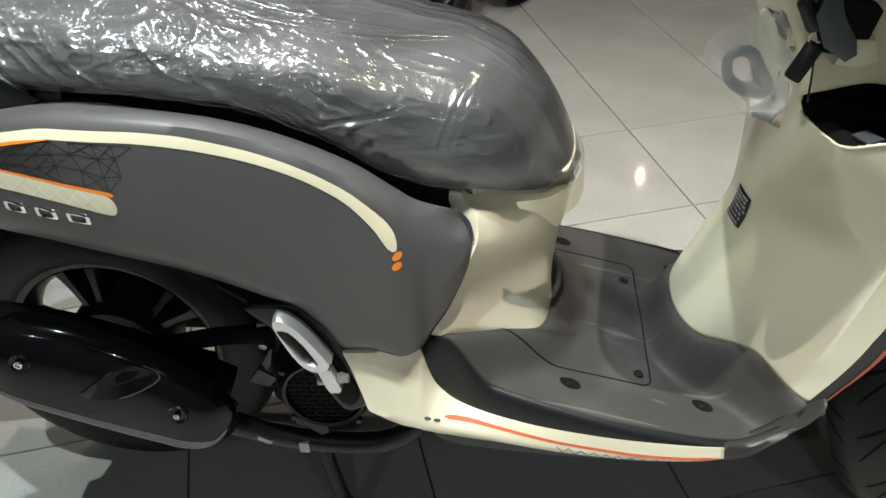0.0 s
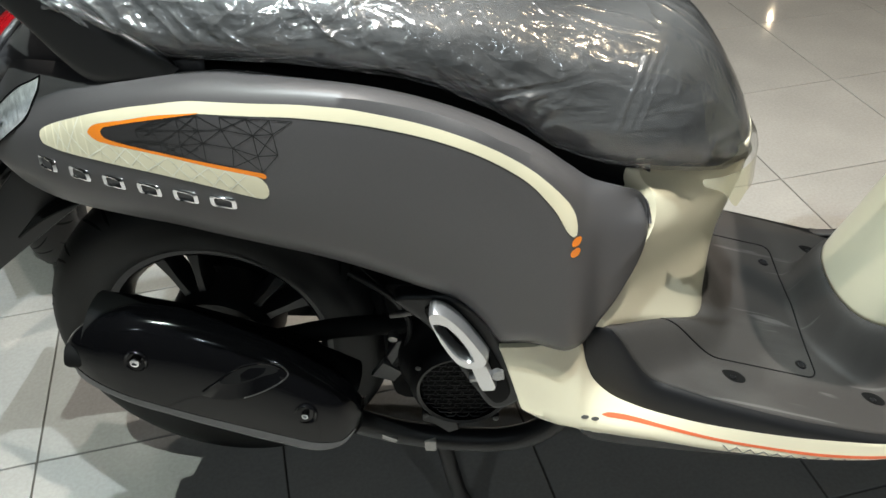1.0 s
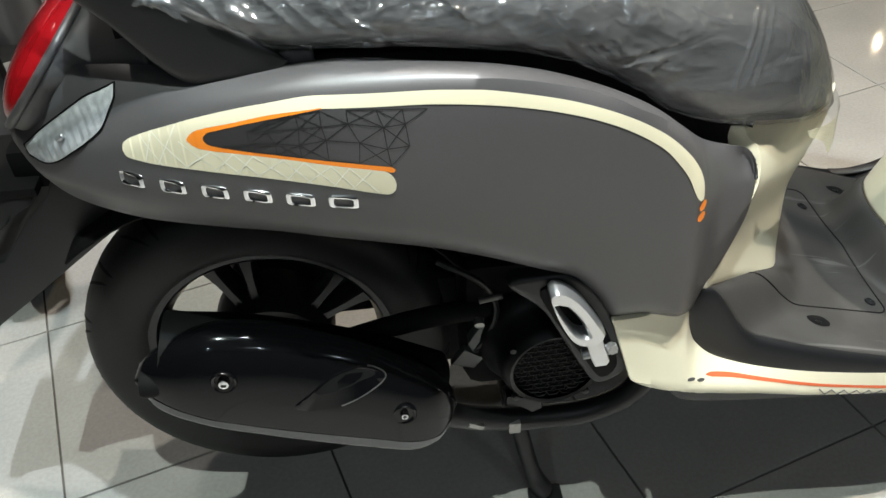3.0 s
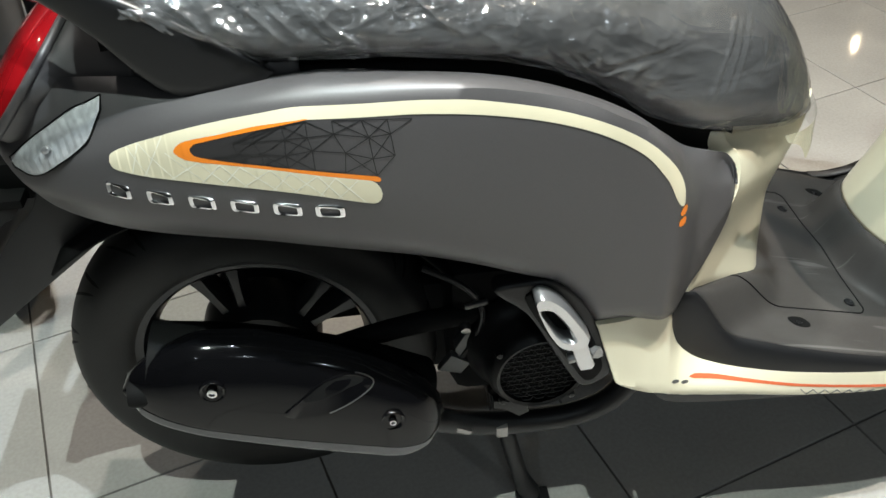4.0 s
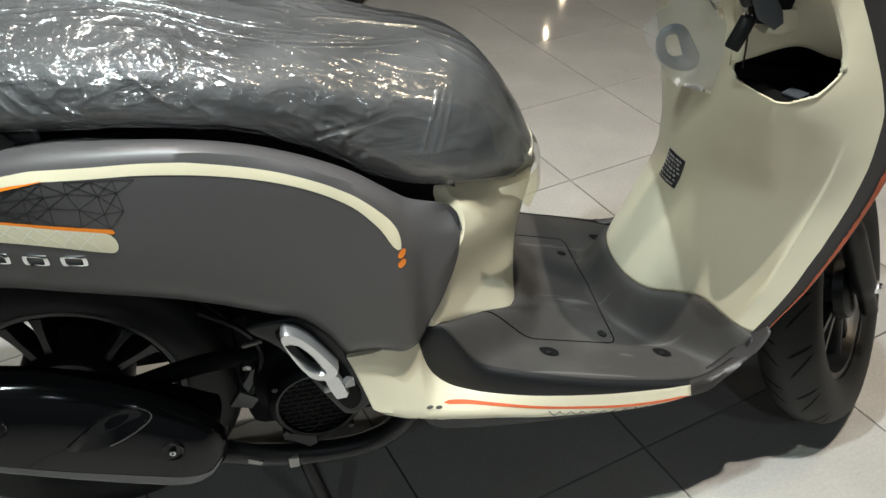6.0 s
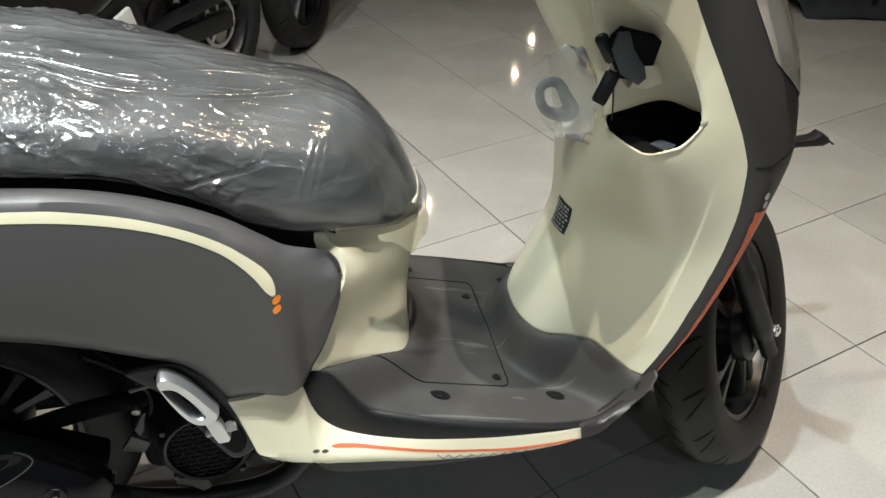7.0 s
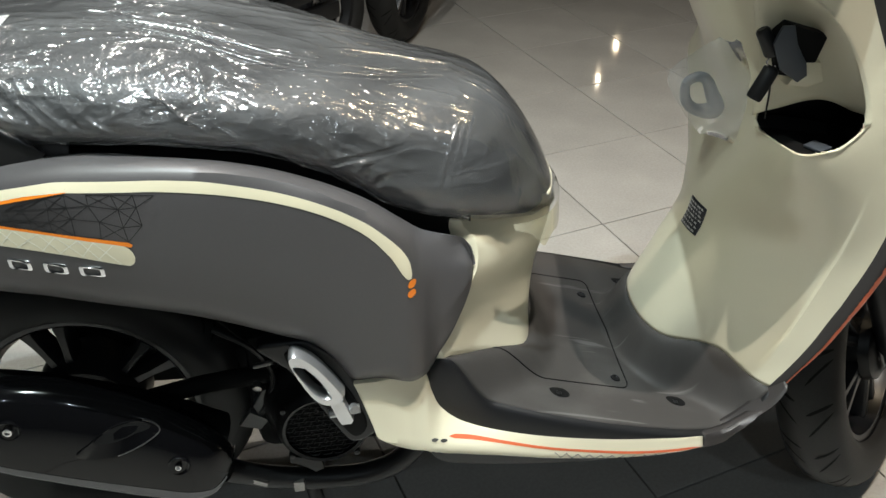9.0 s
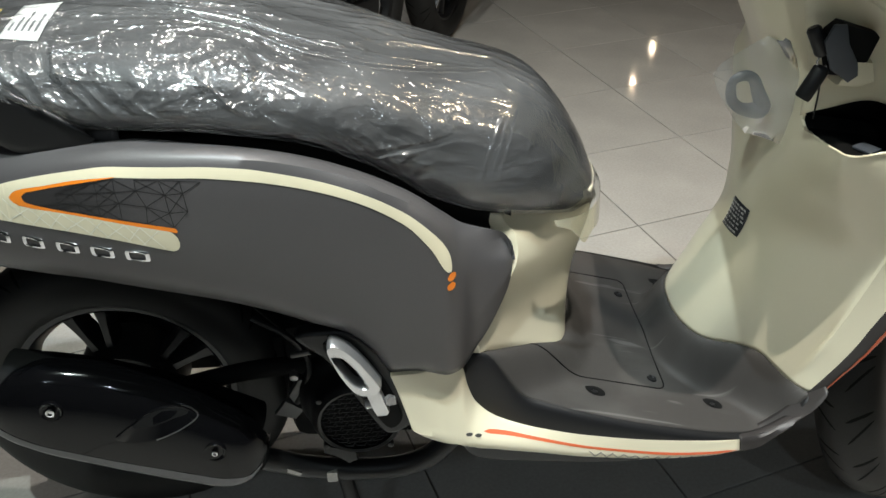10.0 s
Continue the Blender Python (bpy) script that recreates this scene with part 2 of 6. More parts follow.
def scuffed(m, colour=(0.20, 0.195, 0.185)):
    """Adds faint pale scratches and wipe marks, in two directions, to a material."""
    nt = m.node_tree
    b = nt.nodes["Principled BSDF"]
    last = b.inputs["Base Color"].links[0].from_socket
    co = nt.nodes.new("ShaderNodeTexCoord")
    for turn_z, size, lo_, hi_, amount in ((0.9, (7, 70, 7), 0.67, 0.74, 0.34), (-0.5, (5, 90, 5), 0.69, 0.75, 0.30), (0.3, (6, 9, 6), 0.56, 0.80, 0.16)):
        mp = nt.nodes.new("ShaderNodeMapping")
        mp.inputs["Rotation"].default_value = (0, 0, turn_z)
        mp.inputs["Scale"].default_value = size
        nt.links.new(co.outputs["Object"], mp.inputs["Vector"])
        tex = nt.nodes.new("ShaderNodeTexNoise")
        tex.inputs["Scale"].default_value, tex.inputs["Detail"].default_value, tex.inputs["Distortion"].default_value = 1.0, 3, 0.4
        nt.links.new(mp.outputs[0], tex.inputs["Vector"])
        mr = nt.nodes.new("ShaderNodeMapRange")
        mr.inputs["From Min"].default_value, mr.inputs["From Max"].default_value, mr.inputs["To Max"].default_value = lo_, hi_, amount
        nt.links.new(tex.outputs["Fac"], mr.inputs["Value"])
        mix = nt.nodes.new("ShaderNodeMix")
        mix.data_type = "RGBA"
        nt.links.new(mr.outputs[0], mix.inputs["Factor"])
        nt.links.new(last, mix.inputs[6])
        mix.inputs[7].default_value = (*colour, 1)
        last = mix.outputs[2]
    nt.links.new(last, b.inputs["Base Color"])


scuffed(FLOOR_PLASTIC)


def fading_decal():
    """Printed vinyl that runs from dark into the panel's own grey along its length."""
    m = material("fading dark vinyl", (0.097, 0.092, 0.094), 0.43, 0.3, grain=0.12, grain_scale=1500, bump=0.03)
    nt = m.node_tree
    b = nt.nodes["Principled BSDF"]
    old = b.inputs["Base Color"].links[0].from_socket
    co = nt.nodes.new("ShaderNodeTexCoord")
    sep = nt.nodes.new("ShaderNodeSeparateXYZ")
    nt.links.new(co.outputs["Object"], sep.inputs[0])
    ramp = nt.nodes.new("ShaderNodeMapRange")
    ramp.interpolation_type = "SMOOTHSTEP"
    ramp.inputs["From Min"].default_value, ramp.inputs["From Max"].default_value = 0.05, 0.195
    ramp.inputs["To Min"].default_value, ramp.inputs["To Max"].default_value = 0.42, 1.0
    nt.links.new(sep.outputs["X"], ramp.inputs["Value"])
    mix = nt.nodes.new("ShaderNodeMix")
    mix.data_type, mix.blend_type = "RGBA", "MULTIPLY"
    mix.inputs["Factor"].default_value = 1
    nt.links.new(old, mix.inputs[6])
    nt.links.new(ramp.outputs["Result"], mix.inputs[7])
    nt.links.new(mix.outputs[2], b.inputs["Base Color"])
    return m


DARK_DECAL = fading_decal()


def tile_material():
    m = material("glazed beige floor tile", (0.425, 0.407, 0.38), 0.055, stain=0.12, stain_scale=5, grain=0.09, grain_scale=160, rough_var=0.015)
    nt = m.node_tree
    b = nt.nodes["Principled BSDF"]
    old = b.inputs["Base Color"].links[0].from_socket
    info = nt.nodes.new("ShaderNodeObjectInfo")
    r = nt.nodes.new("ShaderNodeMapRange")
    r.inputs["To Min"].default_value, r.inputs["To Max"].default_value = 0.94, 1.04
    nt.links.new(info.outputs["Random"], r.inputs["Value"])
    mix = nt.nodes.new("ShaderNodeMix")
    mix.data_type, mix.blend_type = "RGBA", "MULTIPLY"
    mix.inputs["Factor"].default_value = 1
    nt.links.new(old, mix.inputs[6])
    nt.links.new(r.outputs["Result"], mix.inputs[7])
    nt.links.new(mix.outputs[2], b.inputs["Base Color"])
    return m


TILE = tile_material()


def lens_material(name, colour, rough=0.05, clear=0.75, haze=0.0, gloss=1.2):
    """Thin clear plastic: mostly see-through, with a glossy face."""
    m = bpy.data.materials.new(name)
    m.use_nodes = True
    nt = m.node_tree
    nt.nodes.remove(nt.nodes["Principled BSDF"])
    out = nt.nodes["Material Output"]
    tr = nt.nodes.new("ShaderNodeBsdfTransparent")
    tr.inputs[0].default_value = (*colour, 1)
    gl = nt.nodes.new("ShaderNodeBsdfGlossy")
    gl.inputs["Roughness"].default_value = rough
    df = nt.nodes.new("ShaderNodeBsdfDiffuse")
    df.inputs[0].default_value = (*[min(1, c * 0.9) for c in colour], 1)
    base = nt.nodes.new("ShaderNodeMixShader")
    base.inputs[0].default_value = haze
    nt.links.new(tr.outputs[0], base.inputs[1])
    nt.links.new(df.outputs[0], base.inputs[2])
    fr = nt.nodes.new("ShaderNodeFresnel")
    fr.inputs[0].default_value = 1.5
    sc = nt.nodes.new("ShaderNodeMath")
    sc.operation, sc.use_clamp = "MULTIPLY_ADD", True
    sc.inputs[1].default_value, sc.inputs[2].default_value = gloss, 1 - clear - 0.2
    nt.links.new(fr.outputs[0], sc.inputs[0])
    mix = nt.nodes.new("ShaderNodeMixShader")
    nt.links.new(sc.outputs[0], mix.inputs[0])
    nt.links.new(base.outputs[0], mix.inputs[1])
    nt.links.new(gl.outputs[0], mix.inputs[2])
    nt.links.new(mix.outputs[0], out.inputs["Surface"])
    return m, gl


CLEAR_LENS, _ = lens_material("clear lens plastic", (0.94, 0.95, 0.96), 0.06, 0.79, gloss=0.6)


def film_material():
    m, gl = lens_material("clear packing film", (0.90, 0.91, 0.92), 0.15, 0.745, 0.05)
    nt = m.node_tree
    co = nt.nodes.new("ShaderNodeTexCoord")
    mp = nt.nodes.new("ShaderNodeMapping")
    mp.inputs["Rotation"].default_value = (0, radians(45), 0)
    mp.inputs["Scale"].default_value = (0.6, 1.5, 3.6)
    nt.links.new(co.outputs["Object"], mp.inputs["Vector"])
    n1 = nt.nodes.new("ShaderNodeTexNoise")
    n1.inputs["Scale"].default_value, n1.inputs["Detail"].default_value, n1.inputs["Distortion"].default_value = 30, 3, 1.2
    nt.links.new(mp.outputs[0], n1.inputs["Vector"])
    n2 = nt.nodes.new("ShaderNodeTexNoise")
    n2.inputs["Scale"].default_value, n2.inputs["Detail"].default_value, n2.inputs["Distortion"].default_value = 140, 2, 0.8
    nt.links.new(mp.outputs[0], n2.inputs["Vector"])
    both = nt.nodes.new("ShaderNodeMath")
    both.operation = "MULTIPLY_ADD"
    both.inputs[1].default_value = 0.08
    nt.links.new(n2.outputs["Fac"], both.inputs[0])
    nt.links.new(n1.outputs["Fac"], both.inputs[2])
    bp = nt.nodes.new("ShaderNodeBump")
    bp.inputs["Strength"].default_value, bp.inputs["Distance"].default_value = 0.3, 0.005
    nt.links.new(both.outputs[0], bp.inputs["Height"])
    # milky streaks where the film lies double
    n3 = nt.nodes.new("ShaderNodeTexNoise")
    n3.inputs["Scale"].default_value, n3.inputs["Detail"].default_value = 7, 3
    nt.links.new(mp.outputs[0], n3.inputs["Vector"])
    mr = nt.nodes.new("ShaderNodeMapRange")
    mr.inputs["From Min"].default_value, mr.inputs["From Max"].default_value = 0.35, 0.70
    mr.inputs["To Min"].default_value, mr.inputs["To Max"].default_value = 0.04, 0.10
    nt.links.new(n3.outputs["Fac"], mr.inputs["Value"])
    for ln in list(nt.links):
        if ln.from_node.bl_idname == "ShaderNodeBsdfDiffuse":
            nt.links.new(mr.outputs[0], ln.to_node.inputs[0])
    for nd in nt.nodes:
        if nd.bl_idname in ("ShaderNodeBsdfGlossy", "ShaderNodeBsdfDiffuse", "ShaderNodeFresnel"):
            nt.links.new(bp.outputs[0], nd.inputs["Normal"])
    return m


FILM = film_material()
HEM_FILM, _ = lens_material("gathered yellowish film", (0.86, 0.82, 0.64), 0.18, 0.72, 0.30)
BAG_FILM, _ = lens_material("milky bag film", (0.90, 0.90, 0.88), 0.16, 0.77, 0.17)
RED_LENS = material("red lamp lens", (0.26, 0.005, 0.008), 0.1, coat=0.8, stain=0.1, stain_scale=20)
LAMP_GLOW = bpy.data.materials.new("lamp diffuser")
LAMP_GLOW.use_nodes = True
LAMP_GLOW.node_tree.nodes["Principled BSDF"].inputs["Emission Color"].default_value = (1.0, 0.95, 0.86, 1)
LAMP_GLOW.node_tree.nodes["Principled BSDF"].inputs["Emission Strength"].default_value = 80

# ---------- room ----------
X0, X1, Y0, Y1 = -6.0, 8.0, -4.5, 12.0
for name, c, s in (("wall_north", (1, Y1 + 0.1, CEIL / 2), (X1 - X0 + 0.4, 0.2, CEIL)), ("wall_south", (1, Y0 - 0.1, CEIL / 2), (X1 - X0 + 0.4, 0.2, CEIL)),
                   ("wall_east", (X1 + 0.1, (Y0 + Y1) / 2, CEIL / 2), (0.2, Y1 - Y0, CEIL)), ("wall_west", (X0 - 0.1, (Y0 + Y1) / 2, CEIL / 2), (0.2, Y1 - Y0, CEIL))):
    tagged(part(name, box(c, s, 0), WALL, smooth=0), "plain grey painted showroom wall", "wall", kind="structure")
tagged(part("ceiling", box((1, (Y0 + Y1) / 2, CEIL + 0.1), (X1 - X0 + 0.4, Y1 - Y0 + 0.4, 0.2), 0), CEILING_PAINT, smooth=0), "flat grey painted showroom ceiling", "ceiling", kind="structure")

for lx, ly, watt, hue in LAMPS:
    dl = thing("ceiling_light", "round recessed white ceiling downlight, inferred or added as fill, switched on", "ceiling light", "ceiling downlights", (lx, ly, CEIL))
    part("trim_ring", lathe([(0.024, -0.012), (0.050, -0.012), (0.053, -0.004), (0.053, 0.0), (0.022, 0.0)], (lx, ly, CEIL), (0, 0, 1), 28), WALL, dl)
    part("diffuser", lathe([(0.0001, -0.008), (0.022, -0.008), (0.024, -0.002)], (lx, ly, CEIL), (0, 0, 1), 28), LAMP_GLOW, dl)
    ld = bpy.data.lights.new("downlight", "AREA")
    ld.shape, ld.size, ld.energy, ld.color = "DISK", 0.018, watt, hue
    ld.spread = radians(115 if -2 < ly < 4 else 165)
    lo = new("lamp_beam", ld)
    lo.matrix_world = Matrix.Translation((lx, ly, CEIL - 0.02))
    lo.parent = dl
    lo.matrix_parent_inverse = dl.matrix_world.inverted()

# ---------- the scooter's side surface: half-width as a function of length and height ----------
z_low = curve((-0.205, 0.64), (-0.186, 0.612), (-0.15, 0.601), (-0.07, 0.603), (0.047, 0.600), (0.1, 0.594), (0.156, 0.584), (0.21, 0.571), (0.264, 0.553), (0.32, 0.529), (0.356, 0.513),
              (0.382, 0.484), (0.406, 0.447), (0.45, 0.446), (0.494, 0.446), (0.5055, 0.453), (0.512, 0.463), (0.527, 0.484), (0.540, 0.509), (0.552, 0.536), (0.558, 0.555), (0.560, 0.571))
z_top = curve((-0.205, 0.67), (-0.15, 0.715), (-0.1, 0.742), (-0.03, 0.752), (0.05, 0.754), (0.095, 0.758), (0.142, 0.763), (0.221, 0.755), (0.27, 0.747), (0.322, 0.733), (0.375, 0.711),
              (0.433, 0.678), (0.471, 0.648), (0.497, 0.628), (0.528, 0.616), (0.542, 0.612), (0.552, 0.605), (0.558, 0.591), (0.560, 0.574))
w_top = curve((-0.205, 0.055), (-0.15, 0.075), (-0.1, 0.105), (0.0, 0.145), (0.095, 0.166), (0.142, 0.172), (0.22, 0.175), (0.322, 0.168), (0.433, 0.155), (0.497, 0.149), (0.545, 0.143), (0.554, 0.147), (0.560, 0.154))
z_crs = curve((-0.205, 0.66), (-0.06, 0.716), (0.0, 0.735), (0.047, 0.745), (0.123, 0.756), (0.2, 0.758), (0.267, 0.754), (0.315, 0.744), (0.365, 0.727), (0.417, 0.701), (0.452, 0.671), (0.475, 0.643),
              (0.49, 0.625), (0.53, 0.606), (0.548, 0.595), (0.556, 0.584), (0.560, 0.573))
w_max = curve((-0.205, 0.07), (-0.186, 0.095), (-0.12, 0.155), (-0.06, 0.188), (0.0, 0.206), (0.06, 0.219), (0.13, 0.2295), (0.18, 0.2325), (0.28, 0.2335), (0.4, 0.2315), (0.47, 0.2265),
              (0.49, 0.215), (0.5055, 0.199), (0.512, 0.194), (0.527, 0.1865), (0.540, 0.1795), (0.552, 0.171), (0.558, 0.163), (0.560, 0.157))
w_crs = curve((-0.205, 0.062), (-0.12, 0.138), (-0.06, 0.172), (0.0, 0.195), (0.1, 0.212), (0.2, 0.220), (0.4, 0.2225), (0.45, 0.2185), (0.475, 0.207), (0.49, 0.192), (0.53, 0.164), (0.548, 0.154), (0.560, 0.156))


def side_section(x, n=26):
    """Points (half-width, z) of the flank from its lower edge over the shoulder to its top edge."""
    zb, zt, zc, w, wc, wt = z_low(x), z_top(x), z_crs(x), w_max(x), w_crs(x), w_top(x)
    h = max(zc - zb, 1e-4)
    k = smooth01(h / 0.1)
    tuck = min(0.028, 0.3 * h)
    fold = 1 - 0.92 * smooth01((x - 0.43) / 0.06)
    pts = [(w - 0.020 * k * fold, zb), (w - 0.005 * k * fold, zb + tuck), (w, zb + 0.45 * h), (w - (w - wc) * 0.35, zb + 0.80 * h), (wc + 0.001, zc - 0.006 * k),
           (wc - 0.008 * k, zc + 0.004 * k), ((wc + wt) / 2, (zc + zt) / 2 + 0.006 * k), (wt + 0.004, zt + 0.001), (wt, zt - 0.006 * k)]
    return spline(pts, n)


SECTION = {}


def flank(x, z):
    """The half-width of the flank at a length and a height below the shoulder."""
    key = round(x * 1000)
    if key not in SECTION:
        s = side_section(key / 1000, 60)
        top = int(np.argmax(s[:, 1]))
        SECTION[key] = s[:max(top, 2)]
    s = SECTION[key]
    return float(np.interp(z, np.maximum.accumulate(s[:, 1]), s[:, 0]))


scooter = thing("scooter", "new matte grey and cream step-through scooter on its centre stand", "scooter")

XS = np.r_[np.linspace(-0.205, 0.36, 70), np.linspace(0.367, 0.54, 40), np.linspace(0.542, 0.560, 16)]
right = grid([[(x, -w, z) for w, z in side_section(x)] for x in XS])
side_r = part("side_panel", right, MATTE_GREY, scooter, "matte dark grey side panel with cream and orange stripe", thick=0.003, face=(0, -1, 0))
part("side_panel", mirror(right), MATTE_GREY, scooter, "matte dark grey side panel", thick=0.003, face=(0, 1, 0))

# tail cowl between the two flanks
rows = []
for x in np.linspace(-0.03, 0.12, 20):
    wt, zt = w_top(x), z_top(x) - 0.004
    rows.append([(x, -wt * math.cos(a), zt + 0.066 * math.sin(a)) for a in np.linspace(0, math.pi, 41)])
part("tail_cowl", grid(rows), MATTE_GREY, scooter, thick=0.003, face=(0, 0, 1))
rows = [[(x, w * s, z_low(x) + 0.004) for s in np.linspace(-1, 1, 9)] for x in np.linspace(-0.205, 0.3, 20) for w in (w_max(x) - 0.024,)]
part("under_tray", grid(rows), DEEP_BLACK, scooter, "black inner tray", thick=0.003)

# ---------- vinyl on the flank ----------
LIFT = 0.0006


def strip(lower, upper, x0, x1, n=60, m=5, lift=LIFT, ends=(0, 0)):
    """Vinyl on the flank between two curves of x, its ends rounded by radii."""
    rows = []
    for i in range(n + 1):
        x = x0 + (x1 - x0) * i / n
        a, b = lower(x), upper(x)
        mid, half = (a + b) / 2, (b - a) / 2
        if ends[0] and x - x0 < ends[0]:
            half *= math.sqrt(max(1 - (1 - (x - x0) / ends[0])**2, 0.0004))
        if ends[1] and x1 - x < ends[1]:
            half *= math.sqrt(max(1 - (1 - (x1 - x) / ends[1])**2, 0.0004))
        rows.append([(x, -flank(x, z) - lift, z) for z in np.linspace(mid - half, mid + half, m)])
    return grid(rows)


arc_up = curve((-0.0605, 0.695), (-0.0598, 0.6985), (-0.057, 0.7020), (-0.048, 0.7075), (-0.019, 0.720), (0.021, 0.733), (0.073, 0.7445), (0.124, 0.7515), (0.2, 0.7518), (0.26, 0.7480), (0.30, 0.7405), (0.34, 0.7300), (0.38, 0.7145), (0.41, 0.6990), (0.43, 0.6850), (0.45, 0.6660), (0.465, 0.6470), (0.476, 0.6270), (0.4835, 0.602))
arc_lo = curve((0.124, 0.741), (0.199, 0.7405), (0.26, 0.7355), (0.30, 0.7285), (0.34, 0.7180), (0.38, 0.7025), (0.41, 0.6855), (0.43, 0.6700), (0.447, 0.6500), (0.460, 0.6300), (0.4715, 0.602))
arm_lo = curve((-0.0605, 0.694), (-0.0598, 0.6905), (-0.057, 0.6878), (-0.050, 0.6865), (-0.032, 0.6845), (0.010, 0.6815), (0.062, 0.6765), (0.113, 0.669), (0.170, 0.6555), (0.182, 0.653))
or_up = curve((0.003, 0.712), (0.006, 0.716), (0.013, 0.7205), (0.046, 0.7285), (0.082, 0.7365), (0.124, 0.7418), (0.135, 0.744))
or_lo = curve((0.003, 0.710), (0.007, 0.706), (0.015, 0.703), (0.056, 0.699), (0.096, 0.694), (0.135, 0.687), (0.172, 0.680), (0.182, 0.677))
in_up = curve((0.018, 0.7145), (0.022, 0.7185), (0.032, 0.7215), (0.056, 0.7275), (0.092, 0.735), (0.124, 0.7410))
in_lo = curve((0.018, 0.7115), (0.021, 0.7080), (0.026, 0.7065), (0.096, 0.6972), (0.175, 0.6845), (0.182, 0.683))
# the long arch, swept across its own direction
rows = []
outer = spline([(x, arc_up(x)) for x in np.r_[np.linspace(0.124, 0.43, 14), 0.45, 0.465, 0.476, 0.4835]], 90)
inner = spline([(x, arc_lo(x)) for x in np.r_[np.linspace(0.124, 0.41, 14), 0.43, 0.447, 0.460, 0.4715]], 90)
for i, (a, b) in enumerate(zip(outer, inner)):
    k = 1.0 if i < 84 else math.sqrt(max(1 - ((i - 84) / 5.2)**2, 0.01))
    mid = (a + b) / 2
    rows.append([(p[0], -flank(p[0], p[1]) - LIFT, p[1]) for p in (mid + (q - mid) * k for q in (b + (a - b) * s for s in np.linspace(0, 1, 5)))])
part("stripe", merge(strip(arm_lo, arc_up, -0.0605, 0.003, 70, 9), strip(or_up, arc_up, 0.003, 0.124, 50), strip(arm_lo, or_lo, 0.003, 0.182, 170, 7, ends=(0, 0.010)), grid(rows)),
     PALE_DECAL, side_r, "cream vinyl stripe arching along the panel", face=(0, -1, 0))
part("orange_stripe", merge(strip(or_lo, or_up, 0.003, 0.018, 14, 6), strip(in_up, or_up, 0.018, 0.124, 50, 4), strip(or_lo, in_lo, 0.018, 0.182, 170, 4, ends=(0, 0.004))), ORANGE, side_r, "orange vinyl hairpin stripe", face=(0, -1, 0))
tri_up = curve((0.018, 0.7145), (0.022, 0.7185), (0.032, 0.7215), (0.056, 0.7275), (0.092, 0.735), (0.124, 0.7410), (0.2, 0.7392), (0.25, 0.733))
rows = []
for v in np.linspace(0, 1, 14):
    row = []
    for u in np.linspace(0, 1, 60):
        x = 0.018 + (0.186 + 0.044 * v - 0.018) * u
        lo_z = in_lo(x) if x < 0.182 else 0.683 - 0.12 * (x - 0.182)
        z = lo_z + (tri_up(x) - lo_z) * v
        row.append((x, -flank(x, z) - 0.0003 + 0.0002 * smooth01((x - 0.12) / 0.06), z))
    rows.append(row)
part("dark_triangle", grid(rows), DARK_DECAL, side_r, "dark vinyl triangle fading into the grey panel", face=(0, -1, 0))


def flank_line(p, q, width, mat, name="pattern_line", lift=0.0007):
    rows = []
    d = np.array([q[0] - p[0], q[1] - p[1]])
    nrm = np.array([-d[1], d[0]]) / (np.linalg.norm(d) + 1e-9) * width / 2
    for t in np.linspace(0, 1, 9):
        c = np.array(p) + d * t
        rows.append([(a[0], -flank(a[0], a[1]) - lift, a[1]) for a in (c - nrm, c + nrm)])
    return grid(rows)


rng = random.Random(4)
lines = []


def tri_z(x, v):
    lo_z = in_lo(x) if x < 0.182 else 0.683 - 0.12 * (x - 0.182)
    return lo_z + (tri_up(x) - lo_z) * v


# an uneven triangular mesh of nodes between the two borders, its right end ragged
net = []
for k, v in enumerate((0.02, 0.36, 0.68, 0.97)):
    x0_, step = 0.034 + 0.030 * v + 0.012 * (k % 2), 0.0235
    net.append([(x, tri_z(x, min(max(v + (rng.uniform(-0.07, 0.07) if 0 < k < 3 else 0), 0.02), 0.97))) for x in (x0_ + step * i + rng.uniform(-0.004, 0.004) for i in range(8)) if x < (0.186, 0.206, 0.199, 0.215)[k]])
for k in range(4):
    for a, b in zip(net[k], net[k][1:]):
        if 0 < k < 3 or rng.random() < 0.5:
            lines.append(flank_line(a, b, 0.0008, DARK_LINE))
for k in range(3):
    for a in net[k]:
        for b in sorted(net[k + 1], key=lambda p: abs(p[0] - a[0]))[:2 if rng.random() < 0.7 else 3]:
            lines.append(flank_line(a, b, 0.0008, DARK_LINE))
part("pattern", merge(*lines), DARK_LINE, side_r, "fine black triangle lines", weld=False)
lines = []
pts = [(-0.045 + 0.021 * i + rng.uniform(-0.005, 0.005)) for i in range(11)]
for i, x in enumerate(pts[:-1]):
    top_z = (lambda v: arc_up(v)) if pts[i + 1] < 0.002 else (lambda v: or_lo(max(v, 0.003)))
    a, b = (x, arm_lo(x) + 0.0005), (pts[i + 1], top_z(pts[i + 1]) - 0.0005)
    lines.append(flank_line(a, b, 0.0011, PALE_LINE, lift=0.0008))
    a, b = (x, top_z(x) - 0.0005), (min(pts[i + 1] + 0.004, 0.178), arm_lo(pts[i + 1]) + 0.0005)
    lines.append(flank_line(a, b, 0.0011, PALE_LINE, lift=0.0008))
part("pattern", merge(*lines), PALE_LINE, side_r, "pale triangle lines on the cream stripe", weld=False)


